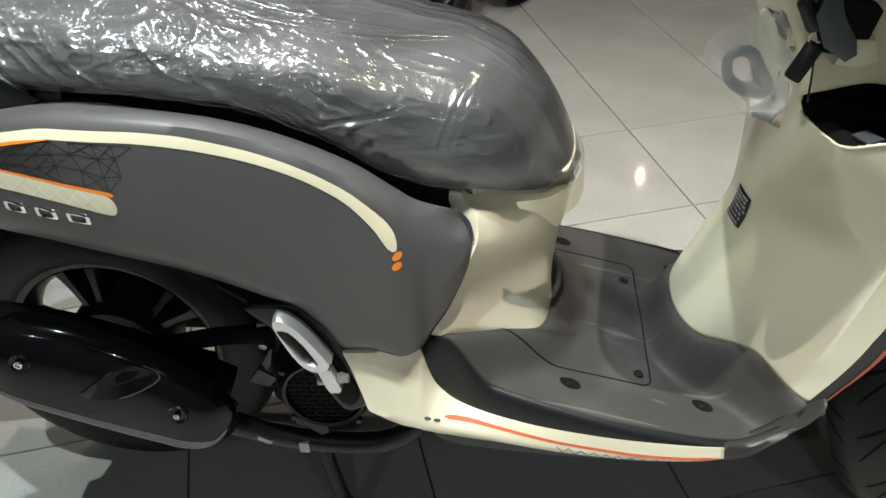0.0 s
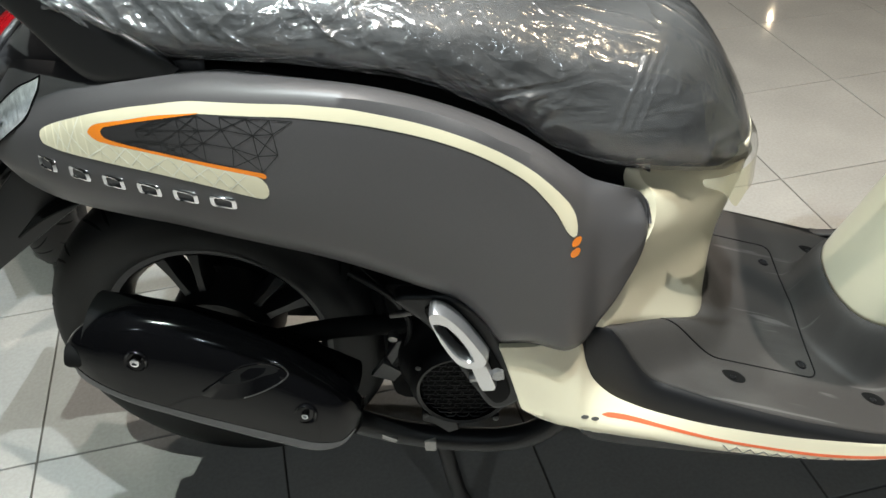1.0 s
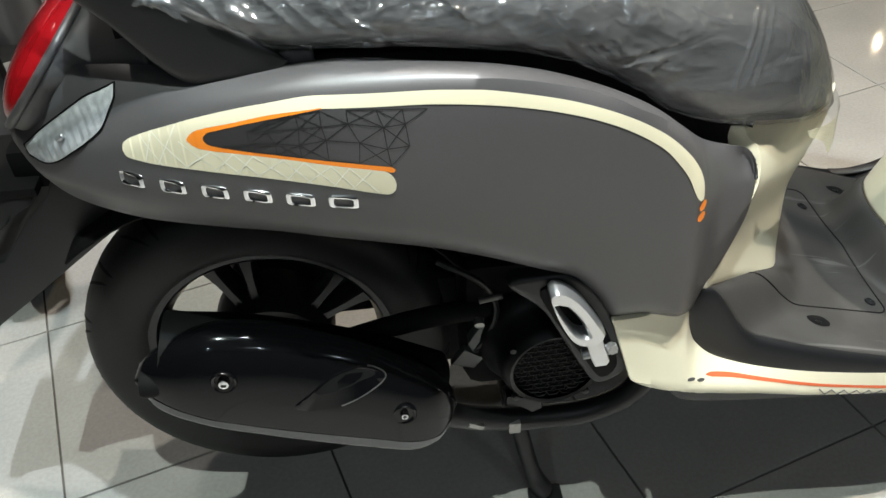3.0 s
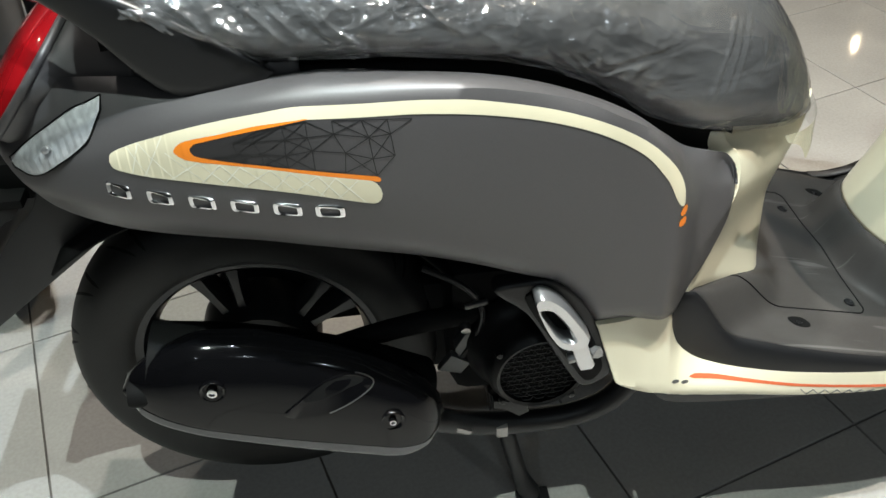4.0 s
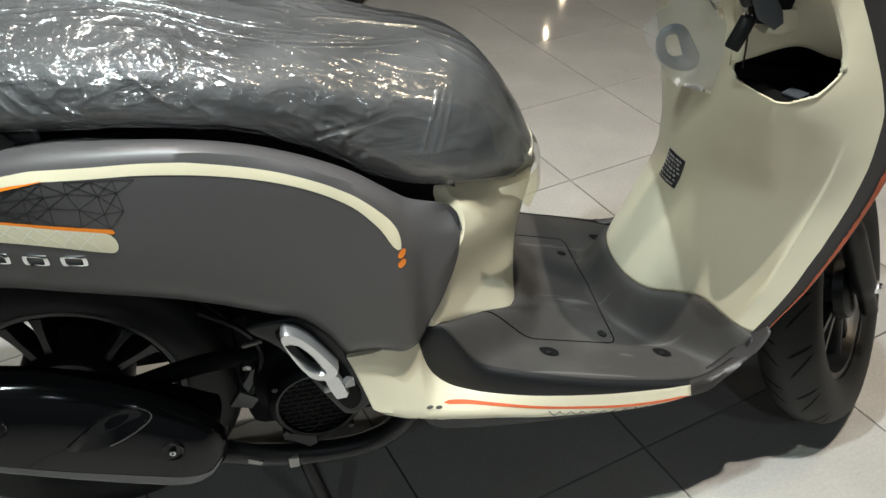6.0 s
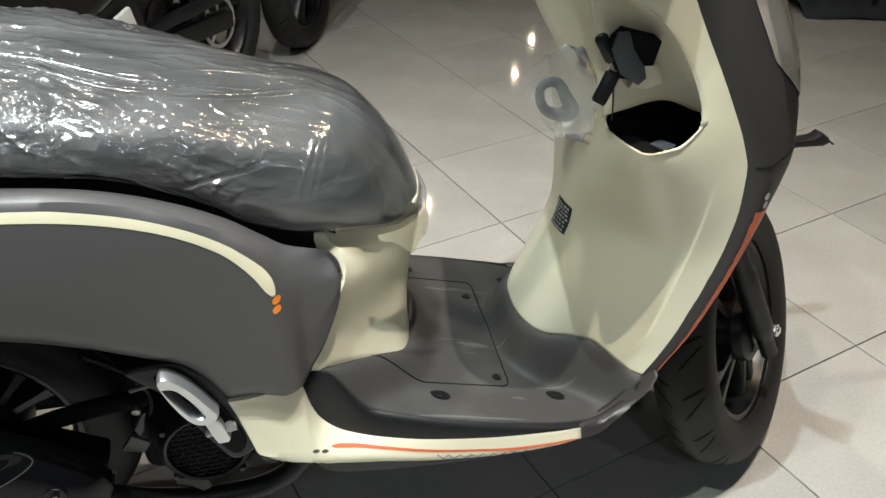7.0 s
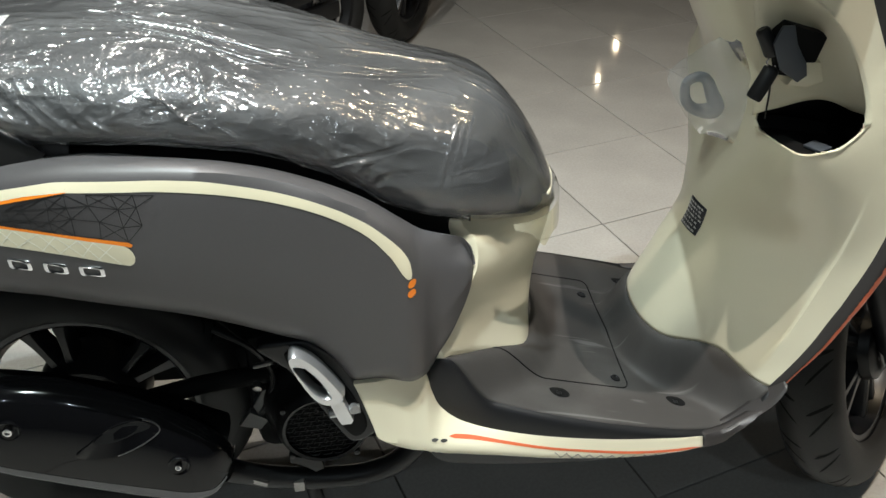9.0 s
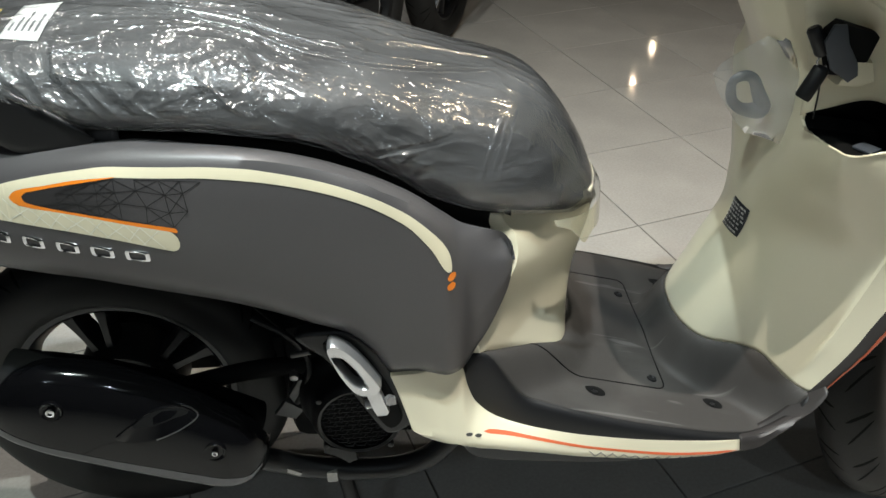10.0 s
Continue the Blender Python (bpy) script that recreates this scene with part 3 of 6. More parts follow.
def flank_disc(cx, cz, r, mat, name, label=""):
    rows = [[(cx + r * k * math.cos(a), -flank(cx + r * k * math.cos(a), cz + r * k * math.sin(a)) - LIFT, cz + r * k * math.sin(a)) for a in np.linspace(0, 2 * math.pi, 20, endpoint=False)] for k in (0.001, 0.6, 1)]
    return part(name, grid(rows, close_v=True), mat, side_r, label, face=(0, -1, 0))


flank_disc(0.4797, 0.5950, 0.0052, ORANGE, "orange_dot", "small round orange vinyl dot")
flank_disc(0.4790, 0.5828, 0.0052, ORANGE, "orange_dot", "small round orange vinyl dot")

# raised chrome badge pieces: plain rounded bars and frames
for i in range(6):
    x0, x1 = -0.071 + 0.038 * i, -0.047 + 0.038 * i + 0.0008 * i
    zt_, zb_ = 0.6735 - 0.0031 * i, 0.6575 - 0.0036 * i
    zc_, hx, hz = (zt_ + zb_) / 2, (x1 - x0) / 2, 0.0072
    cx = (x0 + x1) / 2
    ring = []
    for a in np.linspace(0, 2 * math.pi, 28, endpoint=False):
        ca, sa = math.cos(a), math.sin(a)
        ring.append((cx + hx * math.copysign(abs(ca)**0.35, ca), zc_ - 0.10 * hx * math.copysign(abs(ca)**0.35, ca) + hz * math.copysign(abs(sa)**0.4, sa)))
    rows = []
    for u, v in ring:
        d = np.array([cx - u, zc_ - v])
        rows.append([(u + d[0] * s, -flank(u, v) - lift, v + d[1] * s) for s, lift in ((0, 0.0), (0.05, 0.0018), (0.16, 0.0024), (0.36, 0.0022), (0.42, 0.0))])
    badge = part("badge_piece", grid(rows, close_u=True), CHROME, side_r, "raised chrome badge frame")

# ---------- seat, its base and the clear film round it ----------
s_top = curve((-0.17, 0.800), (-0.1, 0.838), (0.0, 0.858), (0.1, 0.864), (0.178, 0.860), (0.239, 0.852), (0.3, 0.838), (0.364, 0.823), (0.43, 0.804), (0.497, 0.784), (0.568, 0.765), (0.6, 0.748),
              (0.637, 0.711), (0.667, 0.664), (0.680, 0.632), (0.688, 0.606))
s_low = curve((-0.10, 0.834), (-0.05, 0.823), (0.0, 0.803), (0.05, 0.785), (0.1, 0.775), (0.197, 0.772), (0.25, 0.764), (0.304, 0.753), (0.359, 0.733), (0.415, 0.699), (0.463, 0.664), (0.503, 0.646), (0.544, 0.636), (0.6, 0.622), (0.65, 0.606), (0.688, 0.597))
s_wid = curve((-0.17, 0.09), (-0.1, 0.135), (0.0, 0.160), (0.1, 0.172), (0.197, 0.175), (0.304, 0.168), (0.415, 0.155), (0.503, 0.146), (0.544, 0.141), (0.6, 0.124), (0.64, 0.100), (0.67, 0.066), (0.682, 0.04), (0.688, 0.012))


def seat_section(x, off=0.0, n=41):
    zb, h, w = s_low(x), s_top(x) - s_low(x), s_wid(x)
    half = [(w - 0.005, zb), (w + 0.005, zb + 0.20 * h), (w * 1.0, zb + 0.43 * h), (w * 0.87, zb + 0.70 * h), (w * 0.50, zb + 0.93 * h), (0, zb + h)]
    pts = spline([(-a, b) for a, b in half] + [(a, b) for a, b in reversed(half[:-1])], n)
    if off:
        t = np.gradient(pts, axis=0)
        nn = np.stack([-t[:, 1], t[:, 0]], 1)
        nn /= np.linalg.norm(nn, axis=1)[:, None] + 1e-9
        pts = pts + nn * off
    return [(x, a, b) for a, b in pts]


SX = np.r_[np.linspace(-0.095, 0.56, 60), np.linspace(0.57, 0.688, 26)]
part("seat", grid([seat_section(x) for x in SX]), SEAT, scooter, "black leatherette seat", thick=0.004, face=(0, 0, 1))
rows = [[(x, s * (min(s_wid(x), w_top(min(x, 0.55))) - 0.012), z) for s, z in ((-1, z_top(min(x, 0.52)) - 0.03), (-1, s_low(x) + 0.006), (1, s_low(x) + 0.006), (1, z_top(min(x, 0.52)) - 0.03))] for x in np.linspace(-0.06, 0.56, 50)]
part("seat_base", grid(rows), DEEP_BLACK, scooter)

film = thing("plastic_film", "crumpled clear plastic film wrapped over the seat", "plastic film")
FX = np.r_[np.linspace(-0.098, 0.56, 560), np.linspace(0.5612, 0.6885, 140)]
# taut pulls in the film: (points, height, width)
PULLS = [([(0.10, -0.035, 0.864), (0.231, -0.057, 0.853), (0.334, -0.077, 0.828), (0.386, -0.073, 0.815), (0.465, -0.055, 0.792), (0.545, -0.028, 0.772)], 0.0062, 0.0050),
         ([(0.12, -0.05, 0.862), (0.233, -0.076, 0.851), (0.296, -0.095, 0.835), (0.342, -0.101, 0.824), (0.387, -0.092, 0.812), (0.453, -0.07, 0.794), (0.518, -0.04, 0.778), (0.575, -0.012, 0.762)], 0.0064, 0.0052),
         ([(0.389, -0.04, 0.816), (0.452, -0.017, 0.797), (0.512, -0.004, 0.78), (0.564, 0.004, 0.766)], 0.0056, 0.0046),
         ([(0.40, -0.028, 0.813), (0.47, -0.012, 0.793), (0.575, -0.002, 0.763)], 0.0020, 0.0030),
         ([(0.555, -0.098, 0.759), (0.544, -0.121, 0.746), (0.53, -0.137, 0.72), (0.52, -0.146, 0.696), (0.511, -0.151, 0.667)], 0.0034, 0.0038),
         ([(0.564, -0.092, 0.758), (0.549, -0.124, 0.738), (0.532, -0.145, 0.694), (0.519, -0.15, 0.665)], 0.0029, 0.0036),
         ([(0.576, -0.08, 0.756), (0.56, -0.12, 0.738), (0.541, -0.144, 0.692), (0.531, -0.148, 0.668)], 0.0029, 0.0036),
         ([(0.60, -0.02, 0.745), (0.618, -0.012, 0.732), (0.630, -0.059, 0.716), (0.656, -0.071, 0.67), (0.679, -0.035, 0.631)], 0.0028, 0.0034),
         ([(0.38, -0.163, 0.729), (0.396, -0.162, 0.733), (0.458, -0.146, 0.733), (0.51, -0.132, 0.741)], 0.0024, 0.0034),
         ([(0.416, -0.16, 0.709), (0.434, -0.156, 0.719), (0.45, -0.152, 0.721)], 0.0034, 0.0036)]
for i in range(9):
    q = random.Random(40 + i)
    x, z, k = q.uniform(0.56, 0.60), q.uniform(0.735, 0.75), q.uniform(0.6, 1.0)
    PULLS.append(([(0.582 + 0.006 * i, -0.085 + 0.006 * i, 0.752 - 0.004 * i), (0.578 + 0.008 * i, -0.112 + 0.006 * i, 0.735 - 0.005 * i), (0.570 + 0.0105 * i, -0.130 + 0.006 * i, 0.735 - 0.005 * i - 0.05 * k)], 0.0020, 0.0028))
pull_pts = [(spline(p, 70), h, w) for p, h, w in PULLS]
NS = 361
base = np.array([seat_section(min(x, 0.6878), 0.003, NS) for x in FX])
base[:, :, 0] += (FX - np.minimum(FX, 0.6878))[:, None]
tight = np.zeros(base.shape[:2])
for p, h, w in pull_pts:
    p = base.reshape(-1, 3)[[int(np.argmin(((base.reshape(-1, 3) - q) ** 2).sum(1))) for q in p]]
    p = np.array([p[max(i - 3, 0):i + 4].mean(0) for i in range(len(p))])
    lo_, hi_ = p.min(0) - 0.02, p.max(0) + 0.02
    sel = np.all((base > lo_) & (base < hi_), axis=2)
    q = base[sel]
    if len(q):
        near, t = np.full(len(q), 9.0), np.zeros(len(q))
        for k in range(len(p) - 1):
            a_, ab = p[k], p[k + 1] - p[k]
            f_ = np.clip(((q - a_) @ ab) / (ab @ ab + 1e-12), 0, 1)
            dd = np.sqrt(((q - a_ - f_[:, None] * ab) ** 2).sum(1))
            t = np.where(dd < near, (k + f_) / (len(p) - 1), t)
            near = np.minimum(near, dd)
        tight[sel] = np.maximum(tight[sel], h * np.minimum(1, np.minimum(t, 1 - t) * 6 + 0.05) * np.maximum(0, 1 - (near / (1.35 * w)) ** 2))
bx, by, bz = base[:, :, 0], base[:, :, 1], base[:, :, 2]
side = np.minimum(np.abs(by) / 0.165, 1.0) ** 2
rear_k = np.clip((0.50 - bx) / 0.30, 0, 1)
low = lattice_noise(bx * 9, by * 7, bz * 9)
warp = 1.6 * low + 0.5 * lattice_noise(bx * 26, by * 26, bz * 26 + 7)


def ridge(n, p):
    """Sharp crests where a noise passes through nought."""
    return (1 - np.minimum(np.abs(n) * 1.6, 1)) ** p


# slanting creases hang down the flanks, come and go, and are stronger at the back
gate = np.clip(0.45 + 2.2 * lattice_noise(bx * 13 + 3, by * 7, bz * 13), 0, 1)
calm = np.clip(0.5 + 2.4 * lattice_noise(bx * 11, by * 12 + 4, bz * 11 + 2), 0, 1)
crease = 0.0084 * ridge(lattice_noise((0.8 * bx + bz) * 30 + warp, (bx - bz) * 4, by * 4), 3) * (0.35 + 0.65 * gate)
crease += 0.0042 * ridge(lattice_noise((0.8 * bx + bz) * 70 + 1.2 * warp, (bx - bz) * 9, by * 12 + 5), 3) * gate
crease += 0.0006 * ridge(lattice_noise((bx + 0.5 * bz) * 170 + 2 * warp, (bx - bz) * 30, by * 30 + 9), 3)
# crumpled facets that come and go, with folds along the seat on its top
crush = 0.0042 * np.abs(lattice_noise(bx * 18 + warp, by * 30 + warp, bz * 26))
crush += 0.0048 * ridge(lattice_noise(bx * 15 - warp, by * 36, bz * 32 + warp), 4) * (0.3 + 0.7 * calm)
crush += 0.0024 * ridge(lattice_noise(bx * 44 + warp, by * 80 - warp, bz * 66), 3) * calm
crush += 0.0007 * ridge(lattice_noise(bx * 130, by * 170 + warp, bz * 150 - warp), 2)
folds = 0.0024 * ridge(lattice_noise(bx * 6 + 0.6 * warp, by * 48 + 0.5 * warp, bz * 16), 6)
slack = np.clip((bx - 0.630) / 0.05, 0, 1) * np.clip((0.70 - bz) / 0.08, 0, 1)
amp = side * (0.25 + 0.75 * rear_k) * crease + (0.38 + 0.62 * rear_k) * (0.55 + 0.45 * side) * crush + (1 - side) * folds
amp *= 1 - 0.85 * np.clip(tight / 0.002, 0, 1)
amp += 0.0016 * low + 0.8 * tight + slack * (0.006 + 0.008 * lattice_noise(bx * 20, by * 24, bz * 14))
dy, dz = by, bz - 0.72
dn = np.sqrt(dy * dy + dz * dz) + 1e-9
rows = np.stack([bx + 0.6 * slack * amp, by + dy / dn * amp, bz + dz / dn * amp], 2)
part("film_cover", grid(rows), FILM, film, weld=False)
# twisted hem bunched round the nose over the cream panel
hem = []
for i, a in enumerate(np.linspace(-1.25, 1.25, 60)):
    cx, cy = 0.555 + 0.138 * math.cos(a) ** 0.8 if abs(a) < 1.5 else 0.555, -0.150 * math.sin(a)
    zz = 0.618 - 0.022 * max(math.cos(a), 0)
    wob = noise.noise(Vector((a * 4, 1, 2))) * 0.008
    hem.append([(cx + 0.004 * math.cos(a) + k * 0.002, cy * (1 + 0.03 * k) , zz + 0.010 - (0.038 * k - 1.6 * wob * k) * min(1.0, 0.15 + (1.25 - abs(a)) / 0.5)) for k in np.linspace(0, 1, 8)])
part("film_hem", grid(hem), HEM_FILM, film, "bunched hem of the film", weld=False)

# ---------- cream panel under the seat ----------
e_x = curve((0.385, 0.515), (0.44, 0.5035), (0.453, 0.5055), (0.463, 0.512), (0.484, 0.527), (0.509, 0.540), (0.536, 0.552), (0.555, 0.558), (0.572, 0.560), (0.591, 0.558), (0.605, 0.552), (0.612, 0.544), (0.63, 0.536))
e_y = curve((0.385, 0.188), (0.452, 0.189), (0.476, 0.183), (0.508, 0.175), (0.542, 0.165), (0.571, 0.155), (0.594, 0.149), (0.606, 0.144), (0.63, 0.138))
n_x = curve((0.385, 0.664), (0.41, 0.662), (0.447, 0.663), (0.497, 0.669), (0.548, 0.679), (0.581, 0.684), (0.60, 0.685), (0.63, 0.684))
n_w = curve((0.385, 0.092), (0.447, 0.075), (0.497, 0.062), (0.548, 0.066), (0.60, 0.072), (0.63, 0.072))
rows = []
for z in np.linspace(0.368, 0.628, 44):
    ex, ey, nx, nw = e_x(z), e_y(z), n_x(z), n_w(z)
    half = [(ex - 0.022, ey - 0.016), (ex - 0.004, ey - 0.008), (ex + 0.008, ey - 0.0055), (ex + 0.0145, ey - 0.013), (ex + 0.42 * (nx - ex), 0.62 * ey + 0.38 * nw - 0.008), (nx - 0.022, nw + 0.012), (nx - 0.004, nw * 0.62), (nx, 0)]
    pts = spline([(a, -b) for a, b in half] + [(a, b) for a, b in reversed(half[:-1])], 61)
    low = lambda y: 0.0
    rows.append([(a, b, z + (0.452 - 0.385) * smooth01((abs(b) - 0.085) / 0.10) * (1 - (z - 0.385) / 0.243)) for a, b in pts])
part("front_panel", grid(rows), CREAM, scooter, "cream painted panel under the seat nose", thick=0.003, face=(1, 0, 0))

# ---------- footboard ----------
deck_w = curve((0.49, 0.172), (0.508, 0.178), (0.537, 0.185), (0.598, 0.195), (0.675, 0.206), (0.755, 0.210), (0.84, 0.207), (0.894, 0.199), (0.943, 0.187), (0.985, 0.180), (1.0, 0.176))
riser_x = curve((0.0, 0.832), (0.05, 0.839), (0.085, 0.860), (0.103, 0.910), (0.135, 0.952), (0.175, 0.985), (0.21, 1.005))
back_x = curve((0.0, 0.664), (0.06, 0.660), (0.095, 0.647), (0.13, 0.600), (0.165, 0.548), (0.19, 0.506), (0.21, 0.48))
back_z = curve((0.0, 0.388), (0.095, 0.392), (0.13, 0.415), (0.165, 0.437), (0.19, 0.452), (0.21, 0.452))


RISER = np.array([(riser_x(a), a) for a in np.linspace(0, 0.21, 90)])
BACK = np.array([(back_x(a), a) for a in np.linspace(0, 0.21, 90)])


def off_curve(pts, x, a, ahead):
    """The distance from a plan curve; 0 past it."""
    if (x - float(np.interp(a, pts[:, 1], pts[:, 0]))) * ahead > 0:
        return 0.0
    return float(np.sqrt(((pts - (x, a))**2).sum(1).min()))


def deck_z(x, y):
    a = abs(y)
    z = max(0.3485 - 0.257 * (x - 0.686), 0.290)
    f = smooth01(1 - off_curve(RISER, x, a, 1) / 0.046)
    z += f**1.3 * max((0.373 - 0.031 * smooth01((a - 0.11) / 0.065)) - z, 0)
    r = smooth01(1 - off_curve(BACK, x, a, -1) / 0.05)
    z += r**1.6 * max(back_z(a) - z, 0)
    return z


# ---------- cream sill along the footboard ----------
sill_up = curve((0.402, 0.449), (0.45, 0.4475), (0.488, 0.4475), (0.4965, 0.438), (0.502, 0.407), (0.515, 0.372), (0.545, 0.348), (0.595, 0.335), (0.672, 0.324), (0.753, 0.314), (0.837, 0.304), (0.865, 0.2995), (0.884, 0.2955))
sill_lo = curve((0.402, 0.349), (0.414, 0.342), (0.457, 0.329), (0.516, 0.313), (0.592, 0.296), (0.671, 0.283), (0.754, 0.275), (0.839, 0.272), (0.884, 0.2745))
sill_y = curve((0.402, 0.219), (0.50, 0.2195), (0.592, 0.2205), (0.672, 0.223), (0.753, 0.2235), (0.837, 0.220), (0.884, 0.2135))
sill_in = curve((0.402, 0.2185), (0.43, 0.2155), (0.455, 0.2095), (0.475, 0.203), (0.4965, 0.1965), (0.502, 0.195), (0.515, 0.1955), (0.551, 0.2005), (0.595, 0.2085), (0.672, 0.2185), (0.753, 0.2215), (0.837, 0.2185), (0.884, 0.2125))


def sill_section(x, n=20):
    a, b, w, t = sill_lo(x), sill_up(x), sill_y(x), sill_in(x)
    h = b - a
    hm = min(h, 0.042)
    out = 0.006 + 0.005 * smooth01((0.6 - x) / 0.1)
    pts = [(w - 0.035, a - 0.003), (w - 0.014, a), (w + out - 0.004, a + 0.12 * hm), (w + out, a + 0.32 * hm), (w + out - 0.003, a + 0.55 * hm), (w + 0.62 * (t - w) + 0.38 * 0.002, a + 0.55 * hm + 0.62 * (h - 0.55 * hm)), (t, b - 0.0015), (t - 0.006, b - 0.002), (t - 0.012, b - 0.008)]
    lean = 0.030 * max(0.0, 1 - (x - 0.402) / 0.07)
    return [(x + lean * min(max(1 - (z - a) / h, 0), 1), -p, z) for p, z in spline(pts, n)]



edge_y = curve((0.493, 0.198), (0.4965, 0.196), (0.502, 0.1925), (0.515, 0.1935), (0.551, 0.1995), (0.595, 0.2085), (0.672, 0.2185), (0.753, 0.2215), (0.837, 0.2185), (0.884, 0.2125), (0.905, 0.2095), (0.93, 0.2045), (0.964, 0.1955), (0.985, 0.1885), (0.998, 0.185))
edge_z = curve((0.493, 0.448), (0.4965, 0.436), (0.502, 0.405), (0.515, 0.370), (0.545, 0.346), (0.595, 0.333), (0.672, 0.322), (0.753, 0.312), (0.837, 0.302), (0.884, 0.2965), (0.905, 0.298), (0.93, 0.303), (0.964, 0.318), (0.985, 0.332), (0.998, 0.347))
rows, trim = [], []
for x in np.linspace(0.493, 0.998, 110):
    w = deck_w(x)
    row = []
    for s_ in np.linspace(-1, 1, 91):
        y = s_ * w
        row.append((x, y, deck_z(x, y) - 0.0015 * smooth01((abs(s_) - 0.96) / 0.04)))
    rows.append(row)
    zd = row[0][2]
    yo, zo = max(edge_y(x), w + 0.006), edge_z(x)
    trim.append([(x, -(w + (yo - w) * math.sin(t)), zd - (zd - zo) * (1 - math.cos(t))) for t in np.linspace(0, math.pi / 2, 9)] + [(x, -yo + 0.002, zo - 0.010)])
deck = part("footboard", grid(rows), FLOOR_PLASTIC, scooter, "dark grey grained plastic footboard", thick=0.003, face=(0, 0, 1))
part("edge_trim", grid(trim), BLACK_PLASTIC, deck, "smooth black rolled edge of the footboard", face=(0, -1, 1))
part("edge_trim", mirror(grid(trim)), BLACK_PLASTIC, deck, "smooth black rolled edge of the footboard", face=(0, 1, 1))

# battery lid: a seam round it, two screws, and four mounting bolts on flat patches that paint recess shade
def rounded(x0, x1, y0, y1, r, n=8):
    return [(cx + r * math.cos(a), cy + r * math.sin(a)) for cx, cy, a0 in ((x1 - r, y1 - r, 0), (x0 + r, y1 - r, 90), (x0 + r, y0 + r, 180), (x1 - r, y0 + r, 270)) for a in np.linspace(radians(a0), radians(a0 + 90), n)]


lid = spline(rounded(0.583, 0.798, -0.134, 0.134, 0.014), 240, closed=True)
lid[:, 0] += np.where(lid[:, 0] < 0.69, 0.045 * (1 - np.abs(lid[:, 1]) / 0.134), 0)
lid = np.vstack([lid, lid[:1]])
part("lid_seam", tube([(x, y, deck_z(x, y) - 0.0001) for x, y in lid], 0.0011, 6, caps=False), DEEP_BLACK, deck, "thin dark seam round the battery lid")
for bx, by in ((0.686, -0.160), (0.865, -0.149), (0.865, 0.149), (0.686, 0.160)):
    z = deck_z(bx, by)
    slot = [(bx + dx, by + dy) for dx, dy in ((-0.014, 0.005), (-0.005, 0.009), (0.007, 0.008), (0.014, 0.0), (0.011, -0.008), (0.0, -0.0095), (-0.010, -0.005))]
    sl = spline(slot, 24, closed=True)
    verts = [(x, y, deck_z(x, y) + 0.0006) for x, y in sl]
    part("recess_shade", (verts, [tuple(range(24))]), DEEP_BLACK, deck, "flat dark patch painting a bolt recess's shade")
    part("bolt", lathe([(0.0001, 0.002), (0.003, 0.002), (0.004, 0.001), (0.0042, 0.0)], (bx - 0.002, by - 0.003, z + 0.0006), (0, 0, 1), 14), ENGINE, deck, "small dark steel bolt")
for bx, by in ((0.782, -0.114), (0.781, 0.091)):
    z = deck_z(bx, by)
    part("screw", lathe([(0.0001, 0.0012), (0.0035, 0.0012), (0.0045, 0.0022), (0.0065, 0.0022), (0.0075, 0.0004)], (bx, by, z), (0.25, 0, 1), 18), BLACK_PLASTIC, deck, "black lid screw")

# the sill's skin
sill_g = grid([sill_section(x) for x in np.r_[np.linspace(0.402, 0.53, 46), np.linspace(0.535, 0.884, 50)]])
sill = part("sill", sill_g, CREAM, scooter, "glossy cream sill with a red-orange pinstripe", thick=0.003, face=(0, -1, 0))
part("sill", mirror(sill_g), CREAM, scooter, "glossy cream sill", thick=0.003, face=(0, 1, 0))


def sill_y_at(x, z):
    s = np.array(sill_section(x, 60))
    k = slice(6, 48)
    o = np.argsort(s[k, 2])
    return float(np.interp(z, s[k, 2][o], s[k, 1][o]))


def sill_strip(name, x0, x1, zf, half, mat, label="", n=50, lift=0.0008):
    rows = []
    for x in np.linspace(x0, x1, n):
        t = min(1.0, (x - x0) / 0.006 + 0.2, (x1 - x) / 0.02 + 0.15)
        rows.append([(x, sill_y_at(x, zf(x) + d) - lift, zf(x) + d) for d in (-half * t, 0, half * t)])
    part(name, grid(rows), mat, sill, label, face=(0, -1, 0))


pin = curve((0.52, 0.3425), (0.60, 0.322), (0.70, 0.302), (0.80, 0.288), (0.885, 0.2815))
sill_strip("pinstripe", 0.524, 0.880, pin, 0.0017, RED_STRIPE, "thin red-orange pinstripe")
for cx in (0.5035, 0.5155):
    z = 0.3455 if cx < 0.51 else 0.3425
    y = min(sill_y_at(cx + dx, z + dz) for dx in (-0.005, 0, 0.005) for dz in (-0.004, 0, 0.004)) - 0.0008
    rows = [[(cx + 0.0046 * k * math.cos(a), y, z + 0.0036 * k * math.sin(a)) for a in np.linspace(0, 2 * math.pi, 18, endpoint=False)] for k in (0.01, 1)]
    part("grey_dot", grid(rows, close_v=True), GREY_DOT, sill, "small grey vinyl dot")
zig, up = [], True
for i, x in enumerate(np.linspace(0.668, 0.862, 25)):
    z = pin(x) - 0.004 - (0.0085 if i % 2 else 0.001)
    zig.append((x, sill_y_at(x, z) - 0.0008, z))
part("zigzag_line", tube(zig, 0.0007, 4), GREY_DOT, sill, "fine dark zigzag line print")
